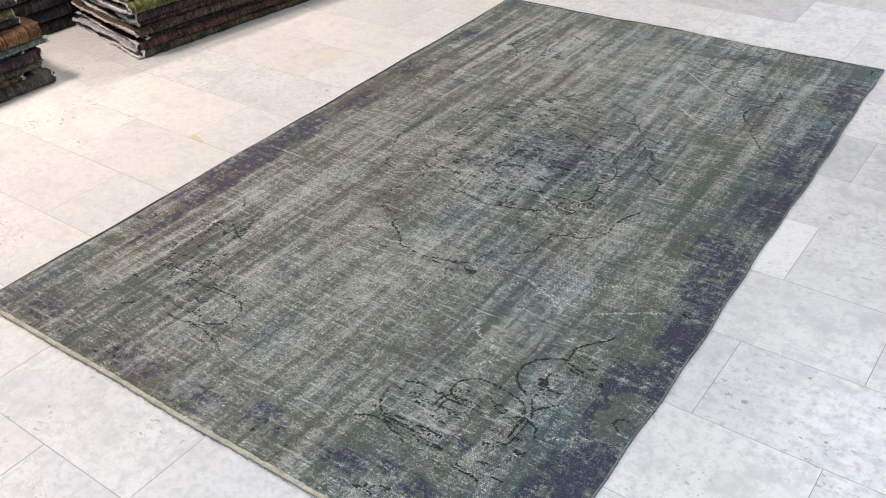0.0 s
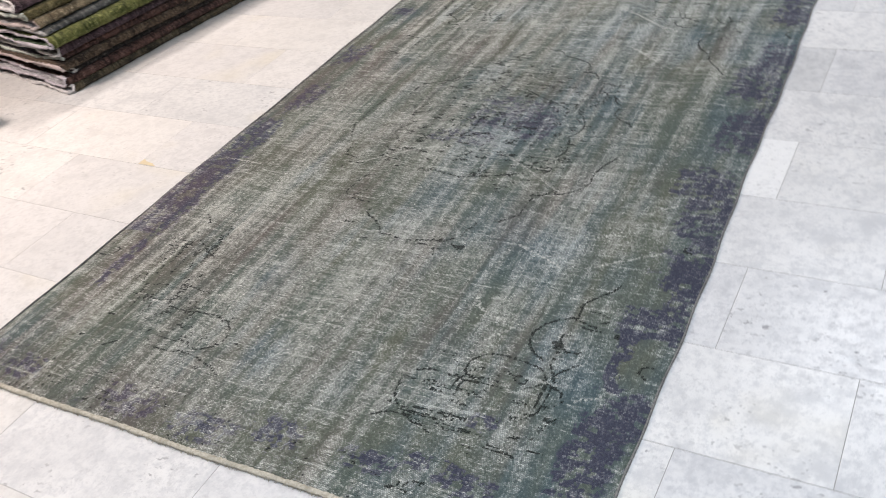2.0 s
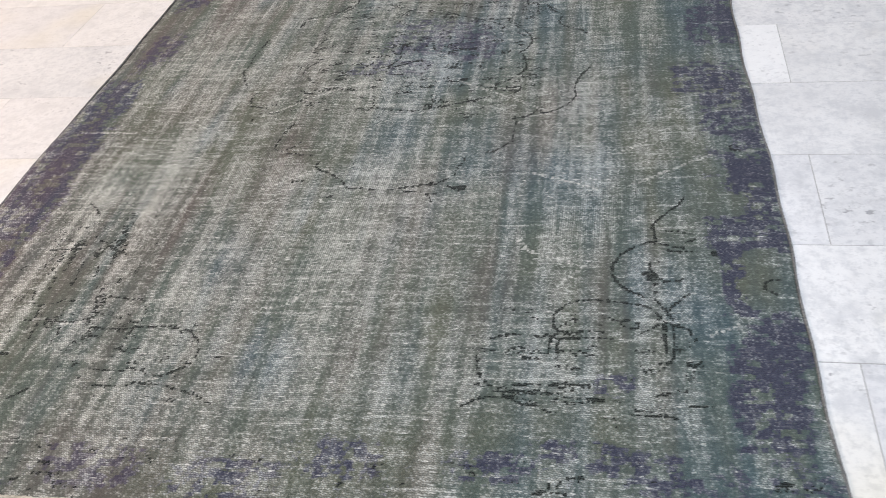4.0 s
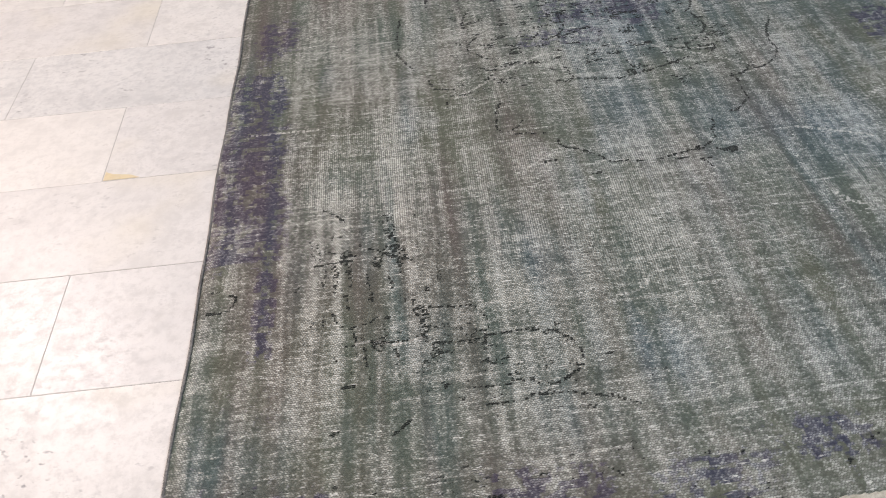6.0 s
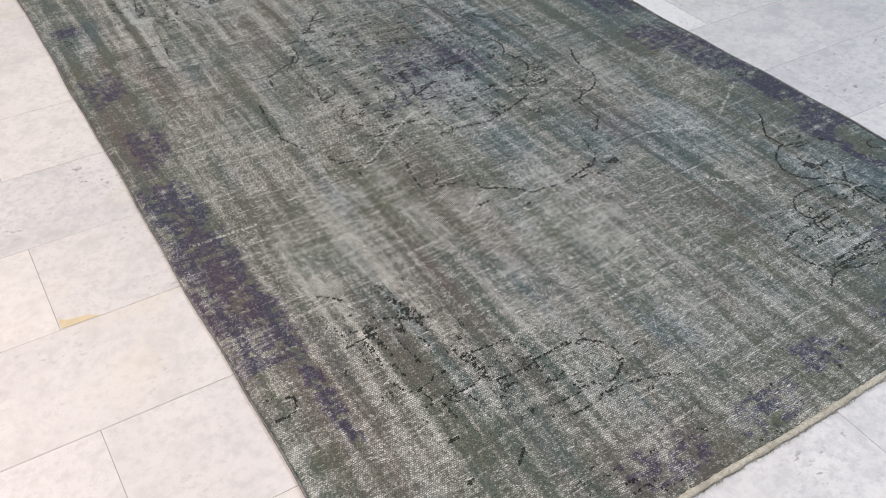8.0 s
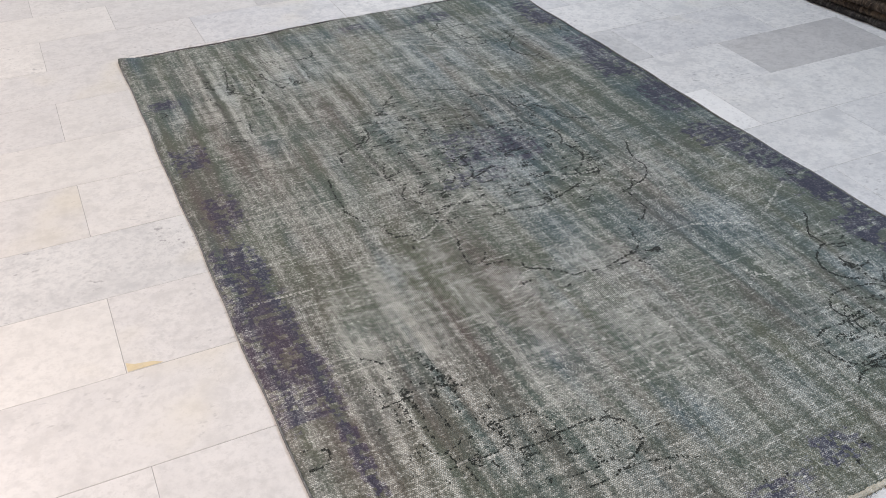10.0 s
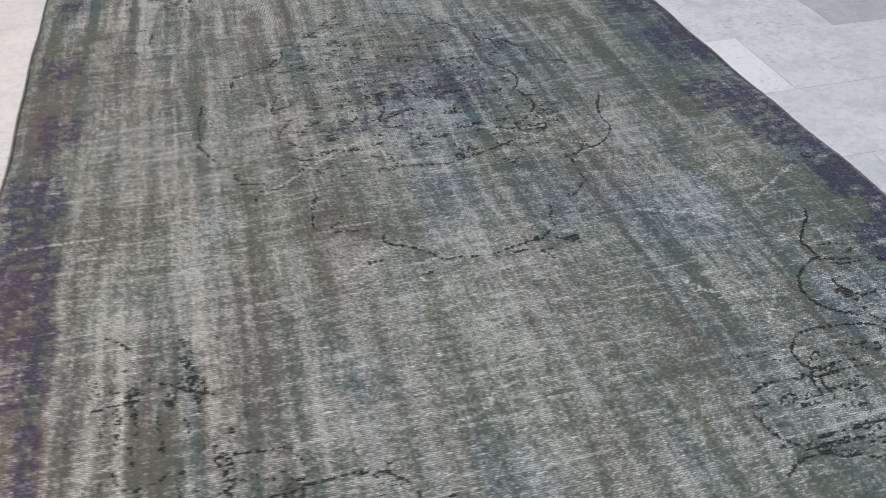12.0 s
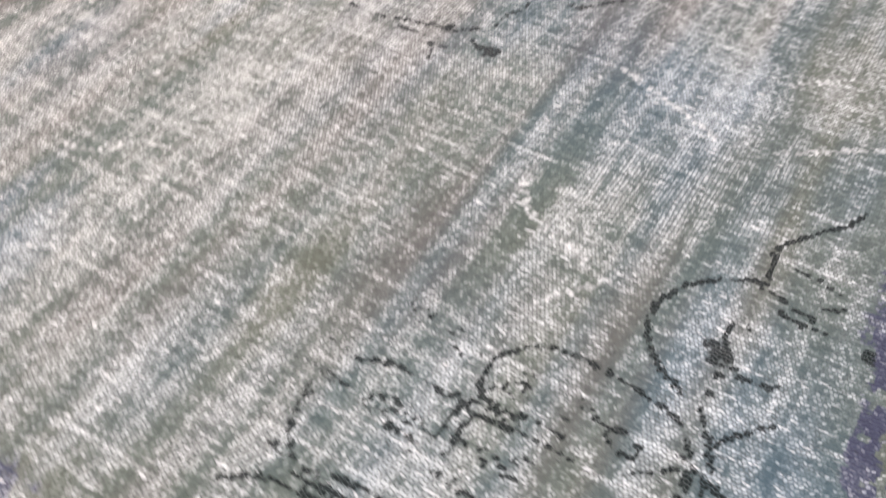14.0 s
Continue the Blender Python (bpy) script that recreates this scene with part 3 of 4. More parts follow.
def far_scroll():
    stroke(0.85, (1.089, 2.435), (1.114, 2.410), (1.152, 2.401), (1.205, 2.411), (1.214, 2.437), (1.224, 2.460), (1.232, 2.427))
    stroke(0.85, (1.209, 2.401), (1.240, 2.394), (1.291, 2.406), (1.320, 2.403))
    stroke(0.85, (1.212, 2.395), (1.171, 2.379), (1.146, 2.346), (1.142, 2.299), (1.162, 2.274), (1.190, 2.273), (1.223, 2.273), (1.260, 2.271), (1.256, 2.305))
    stroke(0.85, (1.229, 2.338), (1.245, 2.286), (1.264, 2.262))
    stroke(0.85, (1.239, 2.235), (1.261, 2.201), (1.303, 2.198), (1.323, 2.226))
    stroke(0.85, (1.268, 2.276), (1.301, 2.260), (1.333, 2.248))
    stroke(0.85, (1.338, 2.189), (1.385, 2.202), (1.423, 2.217), (1.431, 2.267), (1.470, 2.268))
    stroke(0.85, (1.373, 2.295), (1.392, 2.267), (1.413, 2.245))
    stroke(0.85, (1.418, 2.305), (1.431, 2.279), (1.434, 2.235))
    stroke(0.85, (1.448, 2.221), (1.405, 2.173), (1.377, 2.131), (1.369, 2.086), (1.379, 2.050), (1.402, 2.022), (1.425, 2.005), (1.450, 2.030))
    stroke(0.85, (1.425, 2.120), (1.463, 2.132))
    stroke(0.85, (1.457, 2.194), (1.491, 2.181))
    stroke(0.85, (1.432, 1.988), (1.441, 1.953), (1.476, 1.905), (1.509, 1.859))
    stroke(0.85, (1.637, 2.188), (1.657, 2.164), (1.681, 2.163))
    stroke(0.85, (1.639, 2.195), (1.652, 2.218), (1.682, 2.211))
    stroke(0.85, (1.214, 2.623), (1.237, 2.614), (1.251, 2.600))
    stroke(0.85, (1.253, 2.609), (1.280, 2.639))
    stroke(0.85, (1.646, 2.656), (1.648, 2.619))
    stroke(0.85, (1.522, 2.588), (1.531, 2.601))
    stroke(0.85, (1.018, 2.557), (1.030, 2.564))
    stroke(0.85, (0.897, 2.574), (0.918, 2.585))


def far_corner():
    stroke(0.7, (0.338, 2.433), (0.347, 2.416), (0.321, 2.270), (0.309, 2.212), (0.344, 2.182), (0.377, 2.149))
    stroke(0.7, (0.230, 2.300), (0.277, 2.251))
    stroke(0.7, (0.388, 2.277), (0.429, 2.266))
    stroke(0.7, (0.482, 2.412), (0.580, 2.369), (0.665, 2.370), (0.679, 2.425))
    stroke(0.7, (0.455, 2.263), (0.482, 2.180))
    stroke(0.7, (0.487, 2.222), (0.518, 2.182))
    stroke(0.7, (0.230, 1.994), (0.294, 1.977))
    stroke(0.7, (0.314, 1.947), (0.305, 1.878))
    stroke(0.7, (0.235, 1.853), (0.285, 1.835))
    stroke(0.7, (0.027, 2.165), (0.058, 2.163), (0.084, 2.136), (0.057, 2.119))
    stroke(0.7, (0.488, 2.625), (0.529, 2.615))


def pale_stitches():
    stitch((0.987, 2.363), (1.116, 2.259), (1.198, 2.199), (1.269, 2.160))
    stitch((1.151, 2.011), (1.275, 1.935))
    stitch((1.234, 0.608), (1.261, 0.572))
    stitch((1.282, 0.562), (1.334, 0.549))
    stitch((1.326, 0.488), (1.369, 0.543))
    stitch((1.586, 0.369), (1.635, 0.397))
    stitch((1.527, 1.064), (1.588, 1.113))
    stitch((1.446, 0.795), (1.617, 0.906))
    stitch((1.244, 0.841), (1.384, 0.784))
    stitch((1.017, 1.252), (1.253, 1.099))
    stitch((1.425, 0.917), (1.481, 0.963))
    stitch((1.245, 0.583), (1.341, 0.542))
    stitch((0.564, 1.101), (0.748, 1.233), (0.789, 1.243))
    stitch((0.789, 1.243), (0.808, 1.160))
    stitch((0.643, 0.779), (0.739, 0.853))
    stitch((0.074, 1.020), (0.136, 1.019), (0.226, 1.022))
    stitch((0.982, 2.346), (1.131, 2.248), (1.253, 2.141))
    stitch((1.155, 2.010), (1.275, 1.918))
    stitch((0.830, 0.440), (0.806, 0.412), (0.763, 0.401))
    stitch((0.305, 0.357), (0.333, 0.354), (0.377, 0.344), (0.417, 0.352))


for draw in (medallion, medallion_crown, right_scroll, right_border, left_scroll, left_border, far_scroll, far_corner, pale_stitches):
    draw()

# smudges of standing pile in the medallion's heart and in the scrolls
pick = random.Random(3)
weft_marks = np.clip(1.4 * grain_field(0.011, 0.0045) - 0.9, 0, 1) * (speckle < 0.42)
warp_marks = np.clip(1.4 * grain_field(0.0050, 0.016) - 0.9, 0, 1) * (speckle < 0.5)
heart = np.clip(1.15 * patch(0.905, 1.457, 0.36, 0.42, 4), 0, 1)
outline[:] = np.maximum(outline, 0.95 * weft_marks * (heart + 0.7 * patch(1.364, 0.292, 0.22, 0.14, 4) + 0.4 * near_band + 0.5 * patch(0.578, 0.276, 0.3, 0.14, 3)))
outline[:] = np.maximum(outline, 0.8 * warp_marks * (0.9 * patch(0.347, 0.493, 0.16, 0.24, 3) + 0.9 * patch(0.412, 2.226, 0.26, 0.2, 3) + 0.4 * heart))
for x, y in ((1.082, 0.791), (1.671, 0.065), (1.029, 0.764), (0.715, 0.808), (0.795, 0.752), (0.980, 0.771), (1.493, 0.503), (1.523, 0.500)):
    stroke(0.95, (x - 0.012, y), (x + 0.012, y + 0.004))
for x, y, r in ((1.663, 0.930, 0.011), (1.490, 0.511, 0.013), (1.478, 0.517, 0.010), (1.023, 0.803, 0.009), (1.671, 0.065, 0.01), (1.092, 0.789, 0.010), (1.604, 0.583, 0.008)):
    outline[:] = np.maximum(outline, 0.85 * np.exp(-(((flat_x - x) / r) ** 4 + ((flat_y - y) / r) ** 4)) * np.clip(0.8 + 0.4 * line_break, 0, 1))

# wear: streaks along the warp, dashes along the weft, blotches
streaks = 0.07 * np.tanh(1.3 * grain_field(0.0038, 0.04)) + 0.08 * grain_field(0.006, 0.15) + 0.07 * grain_field(0.011, 0.33)
streaks *= 0.95 + 1.1 * patch(0.280, 0.440, 0.3, 0.5) + 1.0 * patch(0.365, 2.204, 0.35, 0.35) + 0.5 * band(flat_x, 1.0, 1.5, 0.1) * band(flat_y, 0.9, 3, 0.2)
dashes = 0.02 * grain_field(0.010, 0.0026) + 0.055 * grain_field(0.03, 0.003) + 0.035 * grain_field(0.10, 0.005)
blotch = 0.055 * grain_field(0.05, 0.05) + 0.045 * grain_field(0.018, 0.018)
pale_wefts = np.clip(1.3 * grain_field(0.011, 0.0021) - 1.7, 0, 1) + np.clip(1.3 * grain_field(0.035, 0.0021) - 2.0, 0, 1)
pale_warps = np.clip(1.3 * grain_field(0.0020, 0.035) - 1.6, 0, 1)
wear = 0.37 + 0.30 * pale_wefts + 0.16 * pale_warps + streaks + dashes + blotch
right_band = band(flat_x, 1.545, 3, 0.03)
left_band = band(flat_x, -1, 0.17, 0.02)
far_band = band(flat_y, 2.49, 4, 0.02)
wear -= 0.16 * right_band + 0.10 * left_band + 0.1 * near_band + 0.1 * far_band
wear -= 0.16 * patch(0.345, 0.500, 0.10, 0.14)
wear += 0.08 * patch(1.0, 2.15, 0.5, 0.4) + 0.10 * patch(0.85, 0.07, 0.25, 0.07) + 0.06 * patch(0.439, 0.349, 0.3, 0.28) + 0.05 * patch(0.811, 0.585, 0.3, 0.25) + 0.06 * patch(1.343, 0.321, 0.16, 0.13)
wear += 0.14 * patch(0.461, 2.210, 0.3, 0.28) + 0.12 * patch(1.379, 1.336, 0.05, 0.4) + 0.12 * patch(0.217, 0.289, 0.035, 0.45, 4)
wear -= 0.2 * patch(0.272, 0.982, 0.09, 0.16) + 0.12 * patch(1.272, 0.607, 0.14, 0.1) + 0.09 * patch(0.649, 1.001, 0.16, 0.12)
wear -= 0.12 * patch(1.427, 1.141, 0.1, 0.4) + 0.18 * patch(1.712, 0.479, 0.045, 0.07) + 0.1 * patch(0.726, 2.081, 0.25, 0.1)
wear = np.clip(wear - 0.12 * outline, 0.02, 1)

# purple dye: patches of the borders and the medallion's heart
purple = np.zeros((NV, NU))


def blocks(sx, sy):
    """Unit noise in upright blocks of about sx by sy metres, like pieces of a knotted pattern."""
    row = np.floor((flat_y + 1) / sy + 0.35 * grain_field(0.05, 0.05)).astype(int)
    col = np.floor((flat_x + 1) / sx + 0.5 * (row % 2) + 0.35 * grain_field(0.05, 0.05)).astype(int)
    cells = rng.standard_normal((row.max() + 2, col.max() + 2))
    return cells[np.maximum(row, 0), np.maximum(col, 0)]


for x, y, rx, ry in ((1.620, 1.240, 0.07, 0.07), (1.667, 1.054, 0.06, 0.12), (1.698, 0.807, 0.05, 0.09), (1.665, 0.646, 0.07, 0.05), (1.717, 0.379, 0.07, 0.06),
                     (1.631, 0.525, 0.02, 0.1), (1.663, 0.236, 0.05, 0.1), (1.655, 1.548, 0.06, 0.12), (1.624, 1.822, 0.07, 0.1), (1.644, 2.019, 0.05, 0.1),
                     (1.629, 2.380, 0.05, 0.12), (0.082, 1.187, 0.06, 0.09), (0.071, 0.922, 0.07, 0.13), (0.098, 0.698, 0.07, 0.1), (0.139, 0.453, 0.02, 0.1)):
    purple += 0.95 * patch(x, y, rx * 1.1, ry * 1.1, 6)
for x, y, rx, ry in ((1.008, 0.066, 0.06, 0.04), (0.217, 0.021, 0.05, 0.04), (0.823, 0.018, 0.08, 0.04), (0.587, 0.027, 0.08, 0.04), (1.371, 0.102, 0.07, 0.03), (1.491, 0.077, 0.06, 0.04),
                     (1.244, 0.066, 0.06, 0.03), (1.425, 0.245, 0.04, 0.03), (0.086, 2.216, 0.06, 0.04), (0.090, 1.801, 0.06, 0.09), (0.923, 1.488, 0.17, 0.12), (0.832, 1.316, 0.14, 0.05),
                     (1.043, 1.416, 0.07, 0.06), (0.901, 2.566, 0.1, 0.04), (1.203, 2.528, 0.1, 0.05), (0.111, 1.462, 0.05, 0.1)):
    purple += 0.75 * patch(x, y, rx, ry, 4)
purple += 0.12 * np.clip(grain_field(0.06, 0.08), 0, 3)
purple += 0.28 * near_band + 0.2 * left_band + 0.27 * right_band
purple *= np.clip(0.72 + 0.34 * blocks(0.021, 0.016) + 0.25 * blocks(0.011, 0.009) + 0.12 * grain_field(0.004, 0.012), 0, 1.25)
for x, y, rx, ry in ((1.712, 0.479, 0.05, 0.06), (1.642, 0.735, 0.04, 0.04), (1.632, 0.953, 0.035, 0.03), (1.664, 1.351, 0.04, 0.05), (1.601, 1.663, 0.05, 0.04), (1.637, 2.185, 0.05, 0.07), (0.056, 0.479, 0.04, 0.06)):
    purple *= 1 - 0.9 * patch(x, y, rx, ry, 3)
purple = np.clip(purple, 0, 1)
wear = np.clip(wear - 0.11 * purple * (left_band + right_band + 0.4), 0.02, 1)

blue = 0.22 * grain_field(0.05, 0.06) + 0.14 * grain_field(0.01, 0.12) + 0.85 * patch(1.262, 0.845, 0.22, 0.18) + 0.5 * patch(1.407, 0.444, 0.3, 0.3)
blue += 0.35 * patch(1.284, 2.212, 0.3, 0.35) + 0.55 * patch(0.973, 1.461, 0.2, 0.22) + 0.28 * patch(1.150, 1.912, 0.3, 0.3) + 0.35 * right_band + 0.5 * patch(0.979, 2.552, 0.5, 0.1)
# Left-hand brown is partly the wool's, partly warm light painted into the tint.
brown = -0.05 + 0.2 * grain_field(0.05, 0.08) + 0.16 * grain_field(0.008, 0.15) + 0.28 * band(flat_x, -1, 0.5, 0.14) * band(flat_y, -1, 1.7, 0.2) + 0.2 * band(flat_x, -1, 0.3, 0.1) + 0.3 * near_band * band(flat_x, -1, 1.1, 0.1) + 0.05 * patch(0.603, 0.950, 0.3, 0.3) + 0.3 * patch(0.619, 1.832, 0.5, 0.4) - 0.6 * right_band
olive = 0.4 + 0.3 * grain_field(0.07, 0.07) + 0.15 * grain_field(0.012, 0.1) + 0.3 * patch(0.902, 2.043, 0.5, 0.4) + 0.3 * patch(0.601, 0.999, 0.25, 0.2)
ribbed = np.clip(0.72 + 0.25 * grain_field(0.06, 0.06) + 0.6 * band(flat_y, -1, 0.4, 0.06) - 0.2 * band(flat_y, 0.5, 1.4, 0.1) * band(flat_x, -1, 0.8, 0.15), 0, 1)

lie = 0.0018 * grain_field(0.10, 0.16) + 0.0009 * grain_field(0.05, 0.3)
rim = np.minimum(np.minimum(gu, 1 - gu) * 1.74, np.minimum(gv, 1 - gv) * 2.73)
flat_z = 0.0075 + np.clip(lie, -0.003, 0.008) - 0.003 * np.exp(-rim / 0.012)
flat_z += 0.012 * np.exp(-((flat_x - 0.01) ** 2 + (flat_y - RUG_LEN) ** 2) / 0.05**2)

top = np.stack([flat_x, flat_y, flat_z], -1).reshape(-1, 3)
index = np.arange(NU * NV).reshape(NV, NU)
quads = np.stack([index[:-1, :-1], index[:-1, 1:], index[1:, 1:], index[1:, :-1]], -1).reshape(-1, 4)
ring = np.concatenate([index[0, :-1], index[:-1, -1], index[-1, :0:-1], index[:0:-1, 0]])
low = top[ring].copy()
low[:, 2] = 0.0006
k = np.arange(len(ring))
under = NU * NV + k
skirt = np.stack([ring, under, np.roll(under, -1), np.roll(ring, -1)], -1)
centre = NU * NV + len(ring)
base = np.stack([np.full(len(ring), centre), np.roll(under, -1), under], -1)
verts = np.concatenate([top, low, [[0.87, 1.31, 0.0006]]])
loops = np.concatenate([quads.ravel(), skirt.ravel(), base.ravel()])
starts = np.concatenate([np.arange(len(quads) + len(skirt)) * 4, (len(quads) + len(skirt)) * 4 + np.arange(len(base)) * 3])
field = bpy.data.meshes.new("woven_field")
field.vertices.add(len(verts))
field.vertices.foreach_set("co", verts.astype(np.float32).ravel())
field.loops.add(len(loops))
field.loops.foreach_set("vertex_index", loops.astype(np.int32))
field.polygons.add(len(starts))
field.polygons.foreach_set("loop_start", starts.astype(np.int32))
field.polygons.foreach_set("use_smooth", np.ones(len(starts), dtype=bool))
field.update(calc_edges=True)
field.validate()
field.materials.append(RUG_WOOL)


def lay(name, *layers):
    """Put four masks on the rug's mesh as one attribute."""
    at = field.attributes.new(name, "FLOAT_COLOR", "POINT")
    data = np.zeros((len(verts), 4), np.float32)
    for n, layer in enumerate(layers):
        flat = np.clip(layer, 0, 1).reshape(-1)
        data[: NU * NV, n] = flat
        data[NU * NV : NU * NV + len(ring), n] = flat[ring]
    at.data.foreach_set("color", data.ravel())


lay("dye", wear, purple, outline, stitches)
lay("tint", blue, brown, olive, ribbed)

rug = tagged(new("rug"), "large worn grey-green overdyed wool rug with faded purple borders", "rug")
part("woven_field", field, rug)
edge_y = np.linspace(0, RUG_LEN, 240)
near_x = np.linspace(float(left_edge(0.0)) + 0.004, float(right_edge(0.0)) - 0.004, 320)
far_x = np.linspace(float(left_edge(RUG_LEN)), float(right_edge(RUG_LEN)), 200)
v, f = tube([(float(x), float(near_edge(x)) - 0.006 + 0.0004 * math.sin(90 * x), 0.0052) for x in near_x], 0.0070, 8, 0.62, 0.22, 1)
part("end_binding", mesh_from("end_binding", v, f, CREAM_CORD), rug, "cream cotton end binding")
hairs = []
for n in range(420):
    x, ln, a = pick.uniform(0.02, 1.75), pick.uniform(0.004, 0.010), pick.uniform(-0.9, 0.9)
    y = float(near_edge(x)) - 0.008
    hairs.append(tube([(x, y, 0.007), (x + ln * 0.5 * math.sin(a), y - ln * 0.5, 0.006), (x + ln * math.sin(a), y - ln, 0.002)], 0.0006, 3))
tagged(part("binding_fuzz", mesh_from("binding_fuzz", *joined(hairs), CREAM_CORD), rug, "cream cotton fuzz"), kind="stuff")
for name, edge, off in (("side_cord", left_edge, -0.0005), ("side_cord", right_edge, 0.0005)):
    v, f = tube([(float(edge(y)) + off, float(near_edge(edge(0.0)) * (1 - y / RUG_LEN) + far_edge(edge(RUG_LEN)) * y / RUG_LEN), 0.0046) for y in edge_y], 0.0026, 7, 1.0, 0.16, 2)
    part(name, mesh_from(name, v, f, DARK_CORD), rug, "dark overcast side cord")
v, f = tube([(float(x), float(far_edge(x)), 0.0056) for x in far_x], 0.0026, 7, 1.0, 0.2, 3)
part("end_cord", mesh_from("end_cord", v, f, DARK_CORD), rug, "dark frayed end cord")
threads = []
for n in range(260):
    x = pick.uniform(0.01, 1.66)
    y, ln, a = float(far_edge(x)), pick.uniform(0.006, 0.022), pick.uniform(-0.7, 0.7)
    mid = (x + ln * 0.5 * math.sin(a), y + ln * 0.5, 0.006)
    threads.append(tube([(x, y, 0.006), mid, (x + ln * math.sin(a * 1.4), y + ln, 0.002)], 0.0007, 3))
tagged(part("frayed_threads", mesh_from("frayed_threads", *joined(threads), CREAM_CORD), rug, "short pale frayed threads"), kind="stuff")


# ---- folded rugs in piles ----
def folded_rug(length, width, thick, mat, seed, plies=2, lining=None, ragged=0.010):
    """A rug folded over, its rounded fold along +x and its loose ends at both ends of y. Origin under the fold's near end."""
    rnd = np.random.default_rng(seed)
    ply = min(0.018, thick / plies * 0.8)
    gap = (thick - ply) / (plies - 1)
    line = []
    for k in range(plies):
        z = thick - ply / 2 - k * gap
        xs = np.linspace(-width + gap, -gap / 2 - ply / 2, 12)
        if k % 2:
            xs = xs[::-1]
        line += [(x, z) for x in xs]
        if k < plies - 1:
            cx = xs[-1]
            turn = -1 if k % 2 else 1
            line += [(cx + turn * math.sin(a) * (gap / 2) * 1.25, z - gap / 2 + math.cos(a) * gap / 2) for a in np.linspace(0.3, math.pi - 0.3, 9)]
    line = np.array(line)
    tang = np.gradient(line, axis=0)
    norm = np.stack([-tang[:, 1], tang[:, 0]], -1) / np.linalg.norm(tang, axis=1)[:, None]
    ns, ny = len(line), max(12, int(length / 0.018))
    ys = np.linspace(0, length, ny)
    ph = rnd.uniform(0, 6.28, 6)
    sway = 0.008 * np.sin(ys * 3.1 + ph[0]) + 0.003 * np.sin(ys * 9 + ph[1]) + 0.0015 * np.sin(ys * 31 + ph[2])
    heave = 0.0030 * np.sin(ys * 4.3 + ph[3]) + 0.0016 * np.sin(ys * 13 + ph[4])
    s = np.arange(ns) / ns
    slip0, slip1 = (np.interp(np.arange(ns), (np.arange(plies) + 0.5) * ns / plies, rnd.uniform(-1, 1, plies) * ragged * 2.2) for _ in range(2))
    end0 = ragged * (np.sin(s * 14 + ph[5]) + 0.6 * np.sin(s * 37 + ph[1])) * 0.6 + rnd.uniform(-0.003, 0.003, ns) + slip0
    end1 = ragged * (np.sin(s * 12 + ph[2]) + 0.6 * np.sin(s * 41 + ph[3])) * 0.6 + rnd.uniform(-0.003, 0.003, ns) + slip1
    crumple = rnd.standard_normal((ny, ns)) * 0.6 + rnd.standard_normal(ny)[:, None] * 0.8
    verts = []
    for face in (0.5, -0.5):
        for j, y in enumerate(ys):
            t = y / length
            off = end0 * max(0, 1 - t * 8) + end1 * max(0, 1 - (1 - t) * 8)
            loose = max(0, 1 - t * 10) + max(0, 1 - (1 - t) * 10)
            pinch = thick * 0.19 * loose * (np.sin(s * 17 + ph[4]) + 0.5 * np.sin(s * 43 + ph[0]))
            for i in range(ns):
                x = line[i, 0] + norm[i, 0] * ply * face + sway[j]
                z = line[i, 1] + norm[i, 1] * ply * face + heave[j] * (line[i, 1] / thick) + pinch[i]
                lump = 0.0016 * crumple[j, i] if line[i, 0] > -0.06 else 0.0
                verts.append((x + lump * norm[i, 0] * face * 2, y + off[i], min(max(z + lump * norm[i, 1] * face, 0.0006), thick + 0.002)))
    def at(face, j, i):
        return (face * ny + j) * ns + i
    faces = []
    for j in range(ny - 1):
        for i in range(ns - 1):
            faces.append((at(0, j, i), at(0, j, i + 1), at(0, j + 1, i + 1), at(0, j + 1, i)))
            faces.append((at(1, j, i), at(1, j + 1, i), at(1, j + 1, i + 1), at(1, j, i + 1)))
        for i in (0, ns - 1):
            faces.append((at(0, j, i), at(0, j + 1, i), at(1, j + 1, i), at(1, j, i)))
    for j in (0, ny - 1):
        for i in range(ns - 1):
            faces.append((at(0, j, i), at(1, j, i), at(1, j, i + 1), at(0, j, i + 1)))
    thing = new("folded_rug")
    sheet = mesh_from("sheet", verts, faces, mat)
    if lining:
        sheet.materials.append(lining)
        sheet.materials.append(CUTS[seed // 100 % len(CUTS)])
        ring_faces = 2 * (ns - 1) + 2
        sheet.polygons.foreach_set("material_index", [2 if n >= ring_faces * (ny - 1) else 1 if n % ring_faces % 2 and n % ring_faces < ring_faces - 2 else 0 for n in range(len(sheet.polygons))])
    part("sheet", sheet, thing)
    for name, j in (("cut_edge", 0), ("cut_edge", ny - 1)):
        pts = []
        for i in range(ns):
            a, b = Vector(verts[at(0, j, i)]), Vector(verts[at(1, j, i)])
            c = (a + b) / 2
            pts.append((c.x, c.y + rnd.uniform(-0.002, 0.002), max(c.z, 0.005)))
        dense = []
        for a, b in zip(pts, pts[1:]):
            va, vb = Vector(a), Vector(b)
            n = max(1, int((vb - va).length / 0.012))
            for q in range(n):
                c = va.lerp(vb, q / n)
                dense.append((c.x, c.y + rnd.uniform(-0.002, 0.002), max(c.z + rnd.uniform(-0.0012, 0.0012), 0.004)))
        v, f = tube(dense + [pts[-1]], 0.0052, 6, 1.0, 0.9, seed)
        tufts, out = [(v, f)], 1 if j else -1
